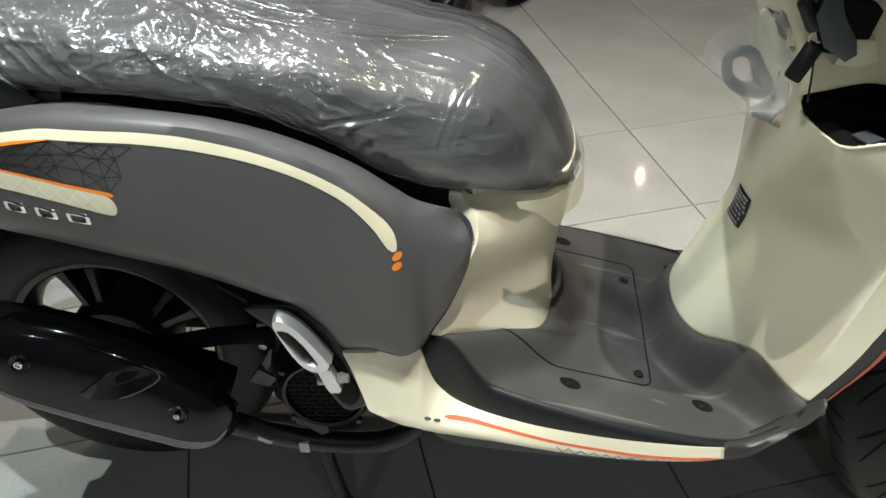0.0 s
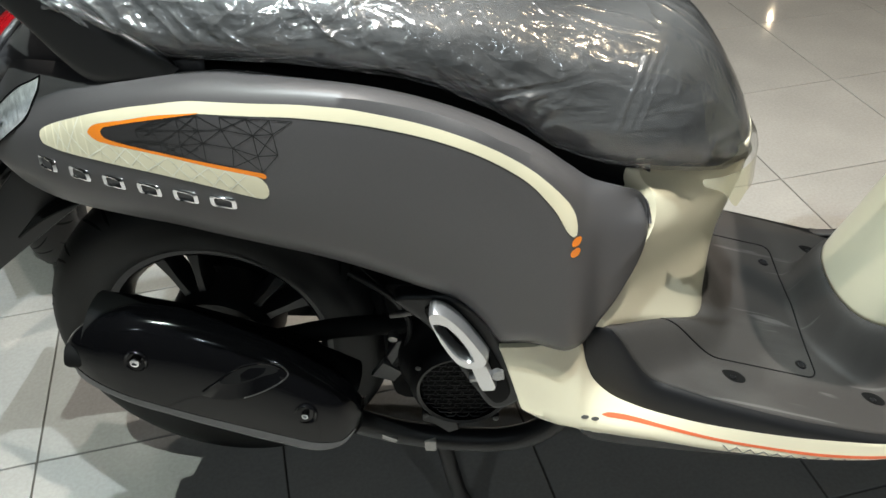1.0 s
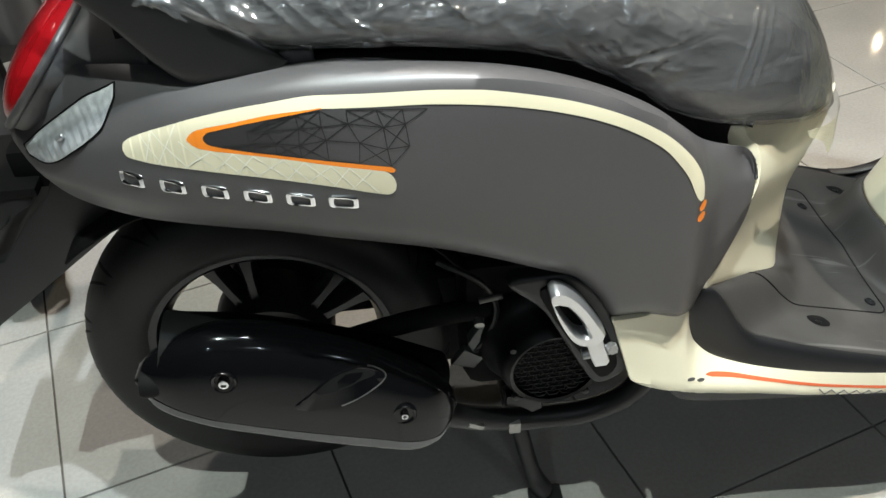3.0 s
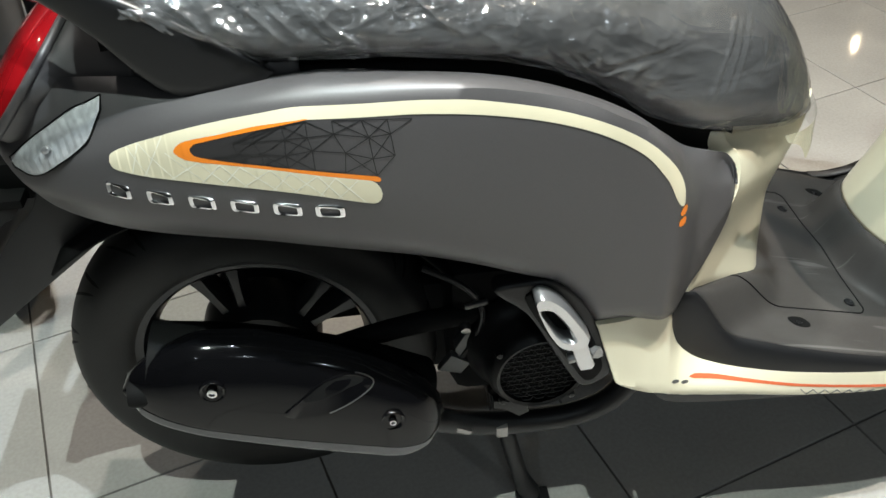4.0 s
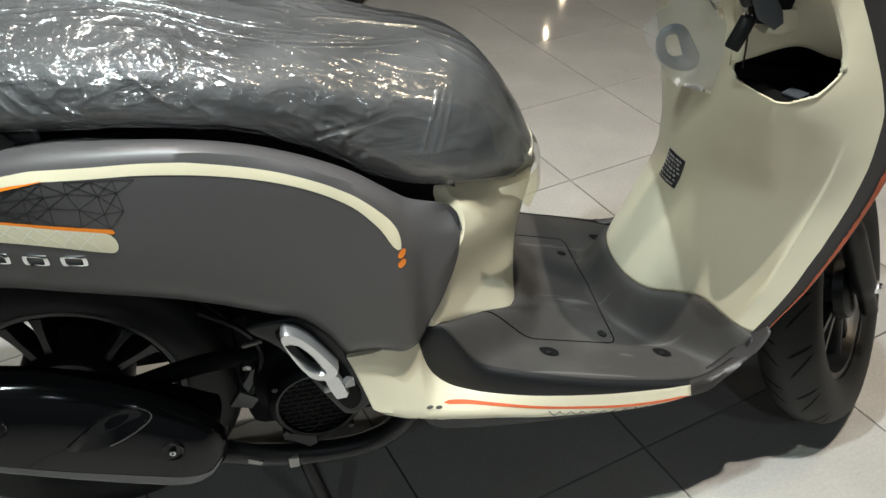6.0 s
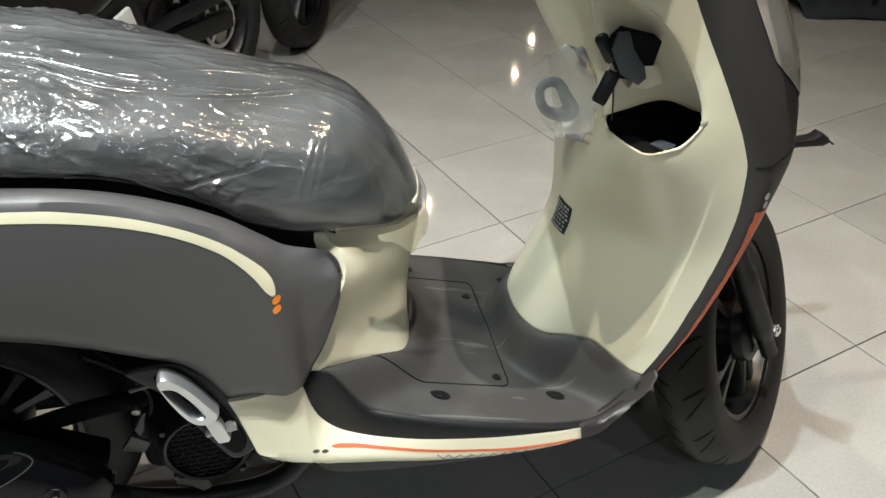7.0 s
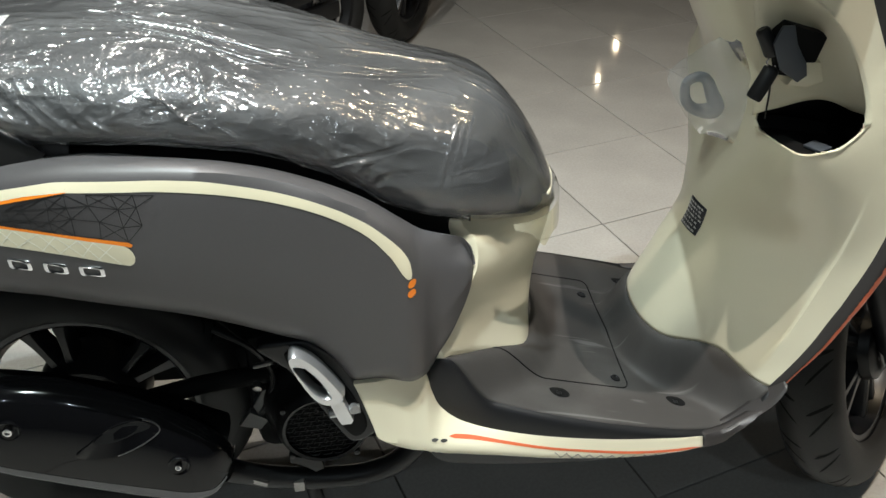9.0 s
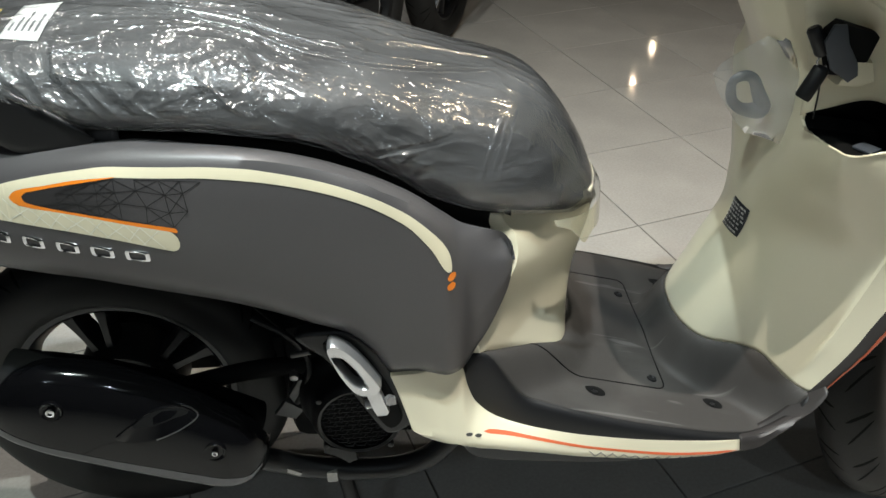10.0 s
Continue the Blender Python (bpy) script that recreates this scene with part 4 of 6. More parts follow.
# belly pan under the footboard
bp = spline([(0.47, 0.31), (0.497, 0.275), (0.524, 0.248), (0.62, 0.233), (0.74, 0.226), (0.86, 0.236), (0.915, 0.252), (0.90, 0.266), (0.8, 0.283), (0.6, 0.32)], 60, closed=True)
part("belly_pan", prism([tuple(p) for p in bp], -0.185, 0.185, 0.012), BLACK_PLASTIC, scooter, "black belly pan")

# ---------- leg shield: cream inner face, dark outer shell ----------
LEVELS = (0.335, 0.372, 0.45, 0.55, 0.64, 0.72, 0.78, 0.86, 0.95)
HALF_Y = ((0, 0.05, 0.085, 0.105, 0.14, 0.179), (0, 0.05, 0.085, 0.105, 0.14, 0.184), (0, 0.04, 0.075, 0.11, 0.15, 0.193), (0, 0.03, 0.065, 0.11, 0.16, 0.197), (0, 0.03, 0.07, 0.13, 0.175, 0.198),
          (0, 0.04, 0.112, 0.165, 0.187, 0.1935), (0, 0.04, 0.10, 0.15, 0.180, 0.188), (0, 0.04, 0.09, 0.14, 0.165, 0.176), (0, 0.04, 0.09, 0.13, 0.15, 0.162))
HALF_X = ((0.824, 0.830, 0.852, 0.905, 0.945, 0.990), (0.833, 0.840, 0.862, 0.912, 0.955, 1.007), (0.864, 0.868, 0.885, 0.93, 0.985, 1.037), (0.898, 0.90, 0.912, 0.945, 1.0, 1.063), (0.905, 0.906, 0.91, 0.93, 0.975, 1.075),
          (0.91, 0.91, 0.914, 0.928, 0.95, 1.066), (0.889, 0.892, 0.91, 0.935, 0.985, 1.041), (0.848, 0.853, 0.88, 0.92, 0.96, 1.003), (0.825, 0.83, 0.855, 0.89, 0.92, 0.965))
FY = [curve(*[(z, HALF_Y[i][k]) for i, z in enumerate(LEVELS)]) for k in range(6)]
FXX = [curve(*[(z, HALF_X[i][k]) for i, z in enumerate(LEVELS)]) for k in range(5)]
FXX.append(curve((0.335, 0.990), (0.339, 0.992), (0.39, 1.016), (0.448, 1.037), (0.516, 1.055), (0.579, 1.069), (0.639, 1.075), (0.687, 1.0745), (0.725, 1.064), (0.777, 1.042), (0.825, 1.020), (0.864, 1.001), (0.901, 0.984), (0.95, 0.962)))


def shield_half(z, n=60):
    pts = [(FXX[k](z), FY[k](z)) for k in range(6)]
    ctr = [(pts[1][0], -pts[1][1])] + pts
    s = spline(ctr, n + 12)
    k = int(np.argmin(np.abs(s[:, 1]) + np.abs(s[:, 0] - pts[0][0])))
    s = s[k:]
    t = np.linspace(0, len(s) - 1, n)
    out = np.stack([np.interp(t, np.arange(len(s)), s[:, 0]), np.interp(t, np.arange(len(s)), s[:, 1])], 1)
    # a flat rim along the outer edge, set off by a crease
    edge = np.linalg.norm(out - out[-1], axis=1)
    out[:, 0] -= 0.0075 * np.clip((0.046 - edge) / 0.010, 0, 1) * np.clip(edge / 0.036, 0, 1) * smooth01((z - 0.36) / 0.06) * (1 - smooth01((z - 0.62) / 0.08))
    return out


def hem(a):
    return 0.372 - 0.031 * smooth01((a - 0.11) / 0.065)


def across(z, n=400):
    """The right half's section at a height with the length along it from the pocket's inner edge."""
    h = shield_half(z, n)
    d = np.r_[0, np.cumsum(np.linalg.norm(np.diff(h, axis=0), axis=1))]
    return h, d - float(np.interp(0.106, h[:, 1], d))


# the opening: a lip below, as (length across, z), and the recess's outer rim, as (z, x)
hole_lo = curve((0.0, 0.730), (0.004, 0.7225), (0.088, 0.7195), (0.106, 0.7235), (0.122, 0.728), (0.131, 0.734), (0.1365, 0.744), (0.14, 0.757), (0.16, 0.79))
rim_x = curve((0.70, 0.992), (0.73, 0.993), (0.742, 0.999), (0.76, 1.003), (0.772, 1.002), (0.812, 0.9885), (0.844, 0.972), (0.868, 0.9555), (0.888, 0.9327), (0.896, 0.9165), (0.905, 0.890))


def shield_point(u, z):
    h, d = across(z)
    return Vector((float(np.interp(u, d, h[:, 0])), -float(np.interp(u, d, h[:, 1])), z))


def rim_point(z):
    h, d = across(z)
    y = float(np.interp(rim_x(z), h[:, 0], h[:, 1]))
    return Vector((max(rim_x(z), float(np.interp(0.106, h[:, 1], h[:, 0]))), -max(y, 0.106), z)), float(np.interp(rim_x(z), h[:, 0], d))


NR = 150
rows, params = [], []
for v in np.r_[np.linspace(0, 0.55, 50), np.linspace(0.5535, 1, 130)]:
    row, prow = [], []
    h0 = shield_half(0.372 + 0.578 * v, NR)
    for sgn, idx in ((1, range(NR - 1, -1, -1)), (-1, range(1, NR))):
        for k in idx:
            z = hem(h0[k, 1])
            z = z + (0.95 - z) * v
            row.append((k, sgn, z))
    zs = sorted({round(z, 3) for _, _, z in row})
    secs = {z: (lambda hh: (hh, np.r_[0, np.cumsum(np.linalg.norm(np.diff(hh, axis=0), axis=1))]))(shield_half(z, NR)) for z in zs}
    out = []
    for k, sgn, z in row:
        hh, dd = secs[round(z, 3)]
        out.append((hh[k, 0], sgn * hh[k, 1], z))
        prow.append((dd[k] - float(np.interp(0.106, hh[:, 1], dd)) if sgn < 0 else -1.0, z, hh[k, 0]))
    rows.append(out)
    params += prow
verts, faces = grid(rows)
keep = []
for q in faces:
    u, z, x = (sum(params[i][k] for i in q) / 4 for k in range(3))
    if not (u > 0.0 and hole_lo(u) < z < 0.905 and x < rim_x(z)):
        keep.append(q)
shield = part("leg_shield", (verts, keep), CREAM, scooter, "cream painted inner leg shield with a storage pocket", thick=0.003, face=(-1, 0, 0))

# rolled rim round the opening
zc = next(z for z in np.linspace(0.72, 0.78, 200) if hole_lo(rim_point(z)[1]) <= z)
uc = rim_point(zc)[1]
loop_lo = [shield_point(u, hole_lo(u)) for u in np.linspace(0, uc, 34)]
loop_rt = [rim_point(z)[0] for z in np.linspace(zc, 0.896, 40)]
rim = [Vector(p) for p in spline([tuple(p) for p in loop_lo[:-1:3] + loop_rt[1::3]], 150)]
part("pocket_rim", tube([tuple(p + Vector((0.0006, 0, 0))) for p in rim], 0.0016, 8), CREAM, shield, "rounded cream rim of the pocket")
# recessed back wall above, black pocket below
FLOOR_Z = curve((0.0, 0.733), (0.20, 0.751), (0.38, 0.764), (0.58, 0.754), (1.0, 0.754))
rows = []
for v in np.linspace(0, 1, 26):
    row = []
    for s_ in np.linspace(0, 1, 30):
        z = FLOOR_Z(s_) + (0.905 - FLOOR_Z(s_)) * v
        a_ = shield_point(-0.006, z) + Vector((-0.0012, 0, 0))
        b_, ru = rim_point(z)
        u_ = -0.006 + s_ * (ru + 0.006)
        p = (shield_point(u_, z) + Vector((-0.0012, 0, 0))).lerp(a_.lerp(b_, s_), smooth01((s_ - 0.05) / 0.4))
        dep = 0.050 * smooth01((s_ - 0.08) / 0.5) * (max(1 - s_ ** 6, 0) ** 0.5) * (0.25 + 0.75 * (1 - v ** 5))
        row.append((p.x + dep, p.y + 0.006 * math.sin(math.pi * s_), z))
    rows.append(row)
part("recess_wall", grid(rows), CREAM, shield, "cream back wall of the key recess", thick=0.002, face=(-1, 0, 0))
mouth = [p + Vector((0.0015, 0, 0)) for p in loop_lo] + [Vector(p) + Vector((0.004, 0.002, 0.003)) for p in reversed(rows[0])]
cen = sum(mouth, Vector()) / len(mouth)
rings = [mouth, [cen + (p - cen) * 0.97 + Vector((0.05, 0.01, -0.012)) for p in mouth], [cen + (p - cen) * 0.8 + Vector((0.12, 0.02, -0.03)) for p in mouth], [cen + Vector((0.125, 0.02, -0.03)) for p in mouth]]
part("pocket_liner", grid(rings, close_v=True), DEEP_BLACK, shield, "black inside of the storage pocket")
part("pocket_item", box((0.972, -0.158, 0.716), (0.022, 0.024, 0.003), 0.001, Matrix.Rotation(0.5, 4, "Z")), BLUE_PLASTIC, shield, "blue-grey item lying in the pocket")

# ignition switch: dark plate, white lock block and the key with its black bow
plate = [(0.914, 0.800), (0.925, 0.798), (0.950, 0.790), (0.954, 0.808), (0.962, 0.843), (0.957, 0.848), (0.914, 0.861), (0.902, 0.85), (0.900, 0.836)]
part("switch_plate", prism(plate, -0.138, -0.118, 0.004), DEEP_BLACK, shield, "black ignition switch plate")
part("switch_shutter", prism([(0.912, 0.808), (0.936, 0.792), (0.946, 0.800), (0.942, 0.815), (0.926, 0.838), (0.918, 0.860), (0.904, 0.860), (0.897, 0.84)], -0.142, -0.137, 0.002), BLUE_PLASTIC, shield, "blue-grey plastic shutter")
part("lock_block", prism([(0.925, 0.788), (0.938, 0.816), (0.961, 0.815), (0.970, 0.791), (0.950, 0.784)], -0.140, -0.100, 0.005), CREAM, shield, "cream seat lock block")
key = thing("key", "black plastic ignition key hanging in the lock", "key", "", (0.90, -0.125, 0.81))
part("key_bow", merge(tube(spline([(0.908, -0.130, 0.808), (0.899, -0.134, 0.792), (0.889, -0.136, 0.772)], 14), [0.007] + [0.0095] * 12 + [0.0085], 12)), BLACK_PLASTIC, key, "black rubber key bow")
part("key_head", tube(spline([(0.887, -0.126, 0.853), (0.895, -0.13, 0.838), (0.903, -0.131, 0.823)], 12), [0.006] + [0.0085] * 10 + [0.007], 12), BLACK_PLASTIC, key)
part("key_ring", tube([(0.905 + 0.007 * math.cos(a), -0.133, 0.815 + 0.007 * math.sin(a)) for a in np.linspace(0, 2 * math.pi, 20)], 0.0011, 6), CHROME, key, "steel key ring")
part("key_cord", tube(spline([(0.907, -0.131, 0.806), (0.910, -0.132, 0.775), (0.9135, -0.128, 0.742)], 12), 0.0012, 6), BLACK_PLASTIC, key)

# sticker near the ridge of the shield
rows = []
for v in np.linspace(0, 1, 8):
    z = 0.520 + 0.046 * v
    h = shield_half(z)
    row = []
    for u in np.linspace(0, 1, 6):
        y = -0.0005 - 0.0425 * u - 0.004 * v
        x = float(np.interp(abs(y), h[:, 1], h[:, 0]))
        row.append((x - 0.0008, y, z))
    rows.append(row)
label = part("sticker", grid(rows), STICKER, shield, "small dark printed instruction sticker", thick=0.0004)
rng = random.Random(8)
bars = []
for v in range(7):
    z = 0.523 + 0.0060 * v
    h = shield_half(z)
    y = -0.003
    while y > -0.038:
        wd = rng.uniform(0.002, 0.009)
        ys = (y, max(y - wd, -0.043))
        p = [(float(np.interp(abs(q), h[:, 1], h[:, 0])) - 0.0018, q, z) for q in ys]
        bars.append(([p[0], p[1], (p[1][0], p[1][1], p[1][2] + 0.003), (p[0][0], p[0][1], p[0][2] + 0.003)], [(0, 1, 2, 3)]))
        y -= wd + rng.uniform(0.001, 0.004)
part("print_bar", merge(*bars), STICKER_INK, label, "pale bars of unreadable print", weld=False)

# dark outer shell, from the shield's edge round to the front
o_x = curve((0.335, 0.988), (0.40, 1.034), (0.47, 1.068), (0.534, 1.101), (0.596, 1.130), (0.651, 1.150), (0.695, 1.158), (0.738, 1.154), (0.796, 1.141), (0.851, 1.124), (0.88, 1.111), (0.95, 1.085))


def shell_section(z, n=40):
    ex, ey = FXX[5](z), FY[5](z)
    ox = max(o_x(z), ex + 0.010)
    k, d = smooth01((z - 0.46) / 0.14), ox - ex
    q = smooth01((d - 0.008) / 0.04)
    pts = [(ex - 0.008, ey - 0.005), (ex - 0.0005, ey + 0.0005), (ex + min(0.008 + 0.018 * k, 0.35 * d), ey + min(0.007, 0.2 * d)), (ox - min(0.008, 0.25 * d), ey - 0.001 - (0.007 + 0.020 * k) * q), (ox + 0.003 * q, ey - 0.010 - (0.016 + 0.026 * k) * q), (ox + 0.004 * q + 0.030 * k, ey - 0.06 - 0.05 * k), (ox - 0.012 + 0.052 * k, ey - 0.08 - (ey - 0.08) * k)]
    return [(a, -b, z) for a, b in spline(pts, n)]


shell_g = grid([shell_section(z) for z in np.linspace(0.339, 0.95, 68)])
shell = part("front_shell", shell_g, DARK_SHELL, scooter, "dark brown-grey front shell edge with an orange stripe", thick=0.003, face=(0, -1, 0))
part("front_shell", mirror(shell_g), DARK_SHELL, scooter, "dark brown-grey front shell", thick=0.003, face=(0, 1, 0))
# the shell's foot, sweeping back to the cream sill
foot_up = spline([(0.884, -0.2130, 0.2950), (0.905, -0.2100, 0.2955), (0.930, -0.2055, 0.3005), (0.964, -0.1970, 0.3150), (0.985, -0.1905, 0.3285), (0.997, -0.187, 0.340)], 30)
foot_lo = spline([(0.884, -0.2135, 0.2740), (0.912, -0.2115, 0.281), (0.941, -0.2080, 0.297), (0.972, -0.2035, 0.322), (0.992, -0.1985, 0.344), (1.003, -0.193, 0.358)], 30)
rows = []
for p, q in zip(foot_up, foot_lo):
    m_ = (p + q) / 2 + np.array((0.001, -0.0025, -0.0005))
    rows.append(spline([p + np.array((-0.002, 0.012, -0.003)), p, m_, q, q + np.array((-0.002, 0.03, 0.004))], 12))
foot_g = grid(rows)
foot = part("shell_foot", foot_g, DARK_SHELL, scooter, "dark foot of the front shell", thick=0.002, face=(0, -1, 0))
part("shell_foot", mirror(foot_g), DARK_SHELL, scooter, "dark foot of the front shell", thick=0.002, face=(0, 1, 0))
part("pinstripe", grid([[r[7] + np.array((0, -0.0022, -0.0016)), r[9] + np.array((0, -0.0022, -0.0016))] for r in rows]), RED_STRIPE, foot, "red-orange stripe", face=(0, -1, 0))


def shell_at(z, x):
    h = np.array(shell_section(z))[2:26]
    o = np.argsort(h[:, 0])
    return float(np.interp(x, h[o, 0], h[o, 1]))


band = curve((0.345, 1.004), (0.40, 1.036), (0.47, 1.0640), (0.534, 1.084), (0.596, 1.097), (0.632, 1.1020))
rows = []
for z in np.linspace(0.352, 0.632, 60):
    sec = np.array(shell_section(z, 160))[:, :2]
    ex, ox = FXX[5](z), max(o_x(z), FXX[5](z) + 0.010)
    out = np.gradient(sec, axis=0)
    out = np.stack([-out[:, 1], out[:, 0]], 1)
    out /= np.linalg.norm(out, axis=1)[:, None] + 1e-9
    if (out[40:90] @ np.array((0.3, -1.0))).sum() < 0:
        out = -out
    i0 = next(i for i in range(6, 160) if sec[i, 0] > ex + 0.20 * (ox - ex))
    i1 = next((i for i in range(i0 + 1, 160) if sec[i, 0] > ex + 0.54 * (ox - ex)), i0 + 6)
    i1 = max(i1, i0 + 2)
    rows.append([(*(sec[i] + out[i] * 0.0013), z) for i in np.linspace(i0, i1, 5).round().astype(int)])
part("pinstripe", grid(rows), RED_STRIPE, shell, "red-orange stripe along the shell edge", face=(0, -1, 0))
for z in (0.641, 0.6535):
    rows = [[(1.1025 + 0.0042 * k * math.cos(a), shell_at(z, 1.1025 + 0.0042 * k * math.cos(a)) - 0.0014, z + 0.0052 * k * math.sin(a)) for a in np.linspace(0, 2 * math.pi, 18, endpoint=False)] for k in (0.01, 1)]
    part("pale_dot", grid(rows, close_v=True), PALE_DOT, shell, "small pale grey dot", face=(0, -1, 0))
part("shell_seam", tube([(x, shell_at(0.695, x) - 0.0003, 0.695 + 0.06 * (x - 1.1)) for x in np.linspace(1.080, 1.150, 20)], 0.0011, 6), DEEP_BLACK, shell, "dark seam")
part("shell_clip", box((1.1555, -0.146, 0.672), (0.012, 0.012, 0.02), 0.003), DEEP_BLACK, shell, "dark clip slot")
# clear front indicator let into the shell
rows, back = [], []
for z in np.linspace(0.716, 0.95, 38):
    t = smooth01((z - 0.716) / 0.12)
    sec = np.array(shell_section(z, 120))
    i0, i1 = int(62 - 27 * t), int(66 + 12 * smooth01((z - 0.716) / 0.03))
    mid = np.array((1.0, -0.05, z))
    seg = spline(sec[i0:i1 + 1], 12)
    out = seg - mid
    out[:, 2] = 0
    out /= np.linalg.norm(out, axis=1)[:, None]
    bulge = np.sin(np.linspace(0, math.pi, 12))[:, None]
    rows.append(seg + out * (0.002 + 0.0025 * bulge))
    back.append(seg + out * 0.0012)
lens_r = part("indicator_lens", grid(rows), CLEAR_LENS, scooter, "clear front indicator lens", face=(1, -1, 0))
part("lens_bed", grid(back), material("smoky lamp bed", (0.66, 0.58, 0.50), 0.35, 0.1, stain=0.3, stain_scale=30), lens_r, "smoky lamp bed behind the lens", face=(1, -1, 0))
p0 = back[11][4]
part("reflector", lathe([(0.0001, 0.004), (0.004, 0.003), (0.008, 0.004), (0.010, 0.001)], (p0[0], p0[1], p0[2]), (0.7, -0.7, 0.1), 20), CHROME, lens_r, "chrome lamp reflector")

# ---------- front wheel, turned to its left ----------
STEER, RAKE = radians(49), radians(25.4)
FC = Vector((1.242, 0.024, 0.2345))
fm = Matrix.Translation(FC) @ Matrix.Rotation(STEER, 4, Vector((-math.sin(RAKE), 0, math.cos(RAKE))))


def tyre_profile(r, w, rim_r):
    return [(rim_r, -w * 0.36), (rim_r + 0.012, -w * 0.45), (r - 0.045, -w * 0.50), (r - 0.022, -w * 0.47), (r - 0.008, -w * 0.34), (r - 0.001, -w * 0.16), (r, 0),
            (r - 0.001, w * 0.16), (r - 0.008, w * 0.34), (r - 0.022, w * 0.47), (r - 0.045, w * 0.50), (rim_r + 0.012, w * 0.45), (rim_r, w * 0.36)]


def tyre(r, w, rim_r, grooves=34):
    prof = spline(tyre_profile(r, w, rim_r), 35)
    body = lathe([tuple(p) for p in prof], (0, 0, 0), (0, 1, 0), 72)
    cuts = []
    for i in range(grooves):
        a0 = 2 * math.pi * i / grooves
        for sgn in (-1, 1):
            path = []
            for s in np.linspace(0.08, 0.43, 6):
                rr = float(np.interp(s * w, prof[17:30, 1], prof[17:30, 0])) + 0.0006
                a = a0 + (0.10 * s / 0.43 if i % 2 else 0.22 * s / 0.43) + (math.pi / grooves if sgn > 0 else 0)
                path.append((rr * math.sin(a), sgn * s * w, rr * math.cos(a)))
            rows = []
            for j, p in enumerate(path):
                v = Vector(p)
                q = Vector((v.z, 0, -v.x)).normalized() * (0.0028 if 0 < j < 5 else 0.0008)
                rows.append([v - q, v + q])
            cuts.append(grid(rows))
    return body, merge(*cuts)


def wheel(parent, r, w, rim_r, m, spokes=5, phase=0.35, hub_r=0.05):
    body, cuts = tyre(r, w, rim_r)
    t = part("tyre", moved(body, m), RUBBER, parent, "black rubber tyre with tread")
    # flat dark strips on the tyre paint the shade of its grooves
    tagged(part("groove_shade", moved(cuts, m), DEEP_BLACK, t, "flat dark strips painting the shade of tread grooves", weld=False), kind="stuff")
    barrel = lathe([(rim_r + 0.006, -w * 0.37), (rim_r + 0.004, -w * 0.33), (rim_r - 0.010, -w * 0.31), (rim_r - 0.020, -w * 0.1), (rim_r - 0.020, w * 0.1), (rim_r - 0.010, w * 0.31), (rim_r + 0.006, w * 0.37)], (0, 0, 0), (0, 1, 0), 64)
    inner = lathe([(rim_r - 0.013, -w * 0.30), (rim_r - 0.024, -w * 0.1), (rim_r - 0.024, w * 0.1), (rim_r - 0.013, w * 0.30)], (0, 0, 0), (0, 1, 0), 64)
    rm = part("rim", moved(merge(barrel, inner), m), RIM_BLACK, parent, "satin black cast alloy rim")
    part("hub", moved(merge(lathe([(0.0001, -0.042), (hub_r * 0.6, -0.042), (hub_r * 0.92, -0.034), (hub_r, -0.015), (hub_r, 0.015), (hub_r * 0.9, 0.035), (hub_r * 0.6, 0.045), (0.0001, 0.045)], (0, 0, 0), (0, 1, 0), 28)), m), RIM_BLACK, rm)
    for i in range(spokes):
        a = 2 * math.pi * i / spokes + phase
        for da in (-0.175, 0.175):
            sec = []
            for t in np.linspace(0, 1, 7):
                rr = hub_r * 0.9 + (rim_r - 0.014 - hub_r * 0.9) * t
                aa = a + da * (0.75 + 0.3 * t)
                half = 0.0115 - 0.004 * math.sin(math.pi * t) + 0.004 * t**4
                c_, t_ = Vector((math.sin(aa), 0, math.cos(aa))) * rr, Vector((math.cos(aa), 0, -math.sin(aa)))
                y0 = -0.030 + 0.012 * t
                sec.append([c_ + t_ * half + Vector((0, y0 + 0.006, 0)), c_ + t_ * half * 0.6 + Vector((0, y0, 0)), c_ - t_ * half * 0.6 + Vector((0, y0, 0)), c_ - t_ * half + Vector((0, y0 + 0.006, 0)), c_ - t_ * half * 0.8 + Vector((0, 0.016, 0)), c_ + t_ * half * 0.8 + Vector((0, 0.016, 0))])
            part("spoke", moved(grid(sec, close_v=True), m), RIM_BLACK, rm)
    return rm


wheel(scooter, 0.2425, 0.10, 0.162, fm)
part("front_hub_cover", moved(lathe([(0.0001, -0.052), (0.045, -0.052), (0.056, -0.046), (0.060, -0.030)], (0, 0, 0), (0, 1, 0), 40), fm), ENGINE, scooter, "dark front hub cover")
part("axle", moved(merge(lathe([(0.0001, -0.096), (0.006, -0.096), (0.007, -0.094), (0.007, 0.09), (0.0001, 0.09)], (0, 0, 0), (0, 1, 0), 18), lathe([(0.0001, -0.092), (0.0115, -0.092), (0.012, -0.082), (0.0001, -0.081)], (0, 0, 0), (0, 1, 0), 6)), fm), CHROME, scooter, "zinc-plated front axle and nut")
for sgn in (-1, 1):
    leg = [(-0.012 + 0.43 * d, sgn * 0.070, -0.90 * d) for d in (0.055, 0.02, -0.02, -0.10, -0.20, -0.34)]
    part("fork_leg", moved(tube(spline(leg, 24), np.r_[np.full(4, 0.015), np.full(9, 0.021), np.full(11, 0.018)], 14), fm), BLACK_PLASTIC, scooter, "black front fork leg")
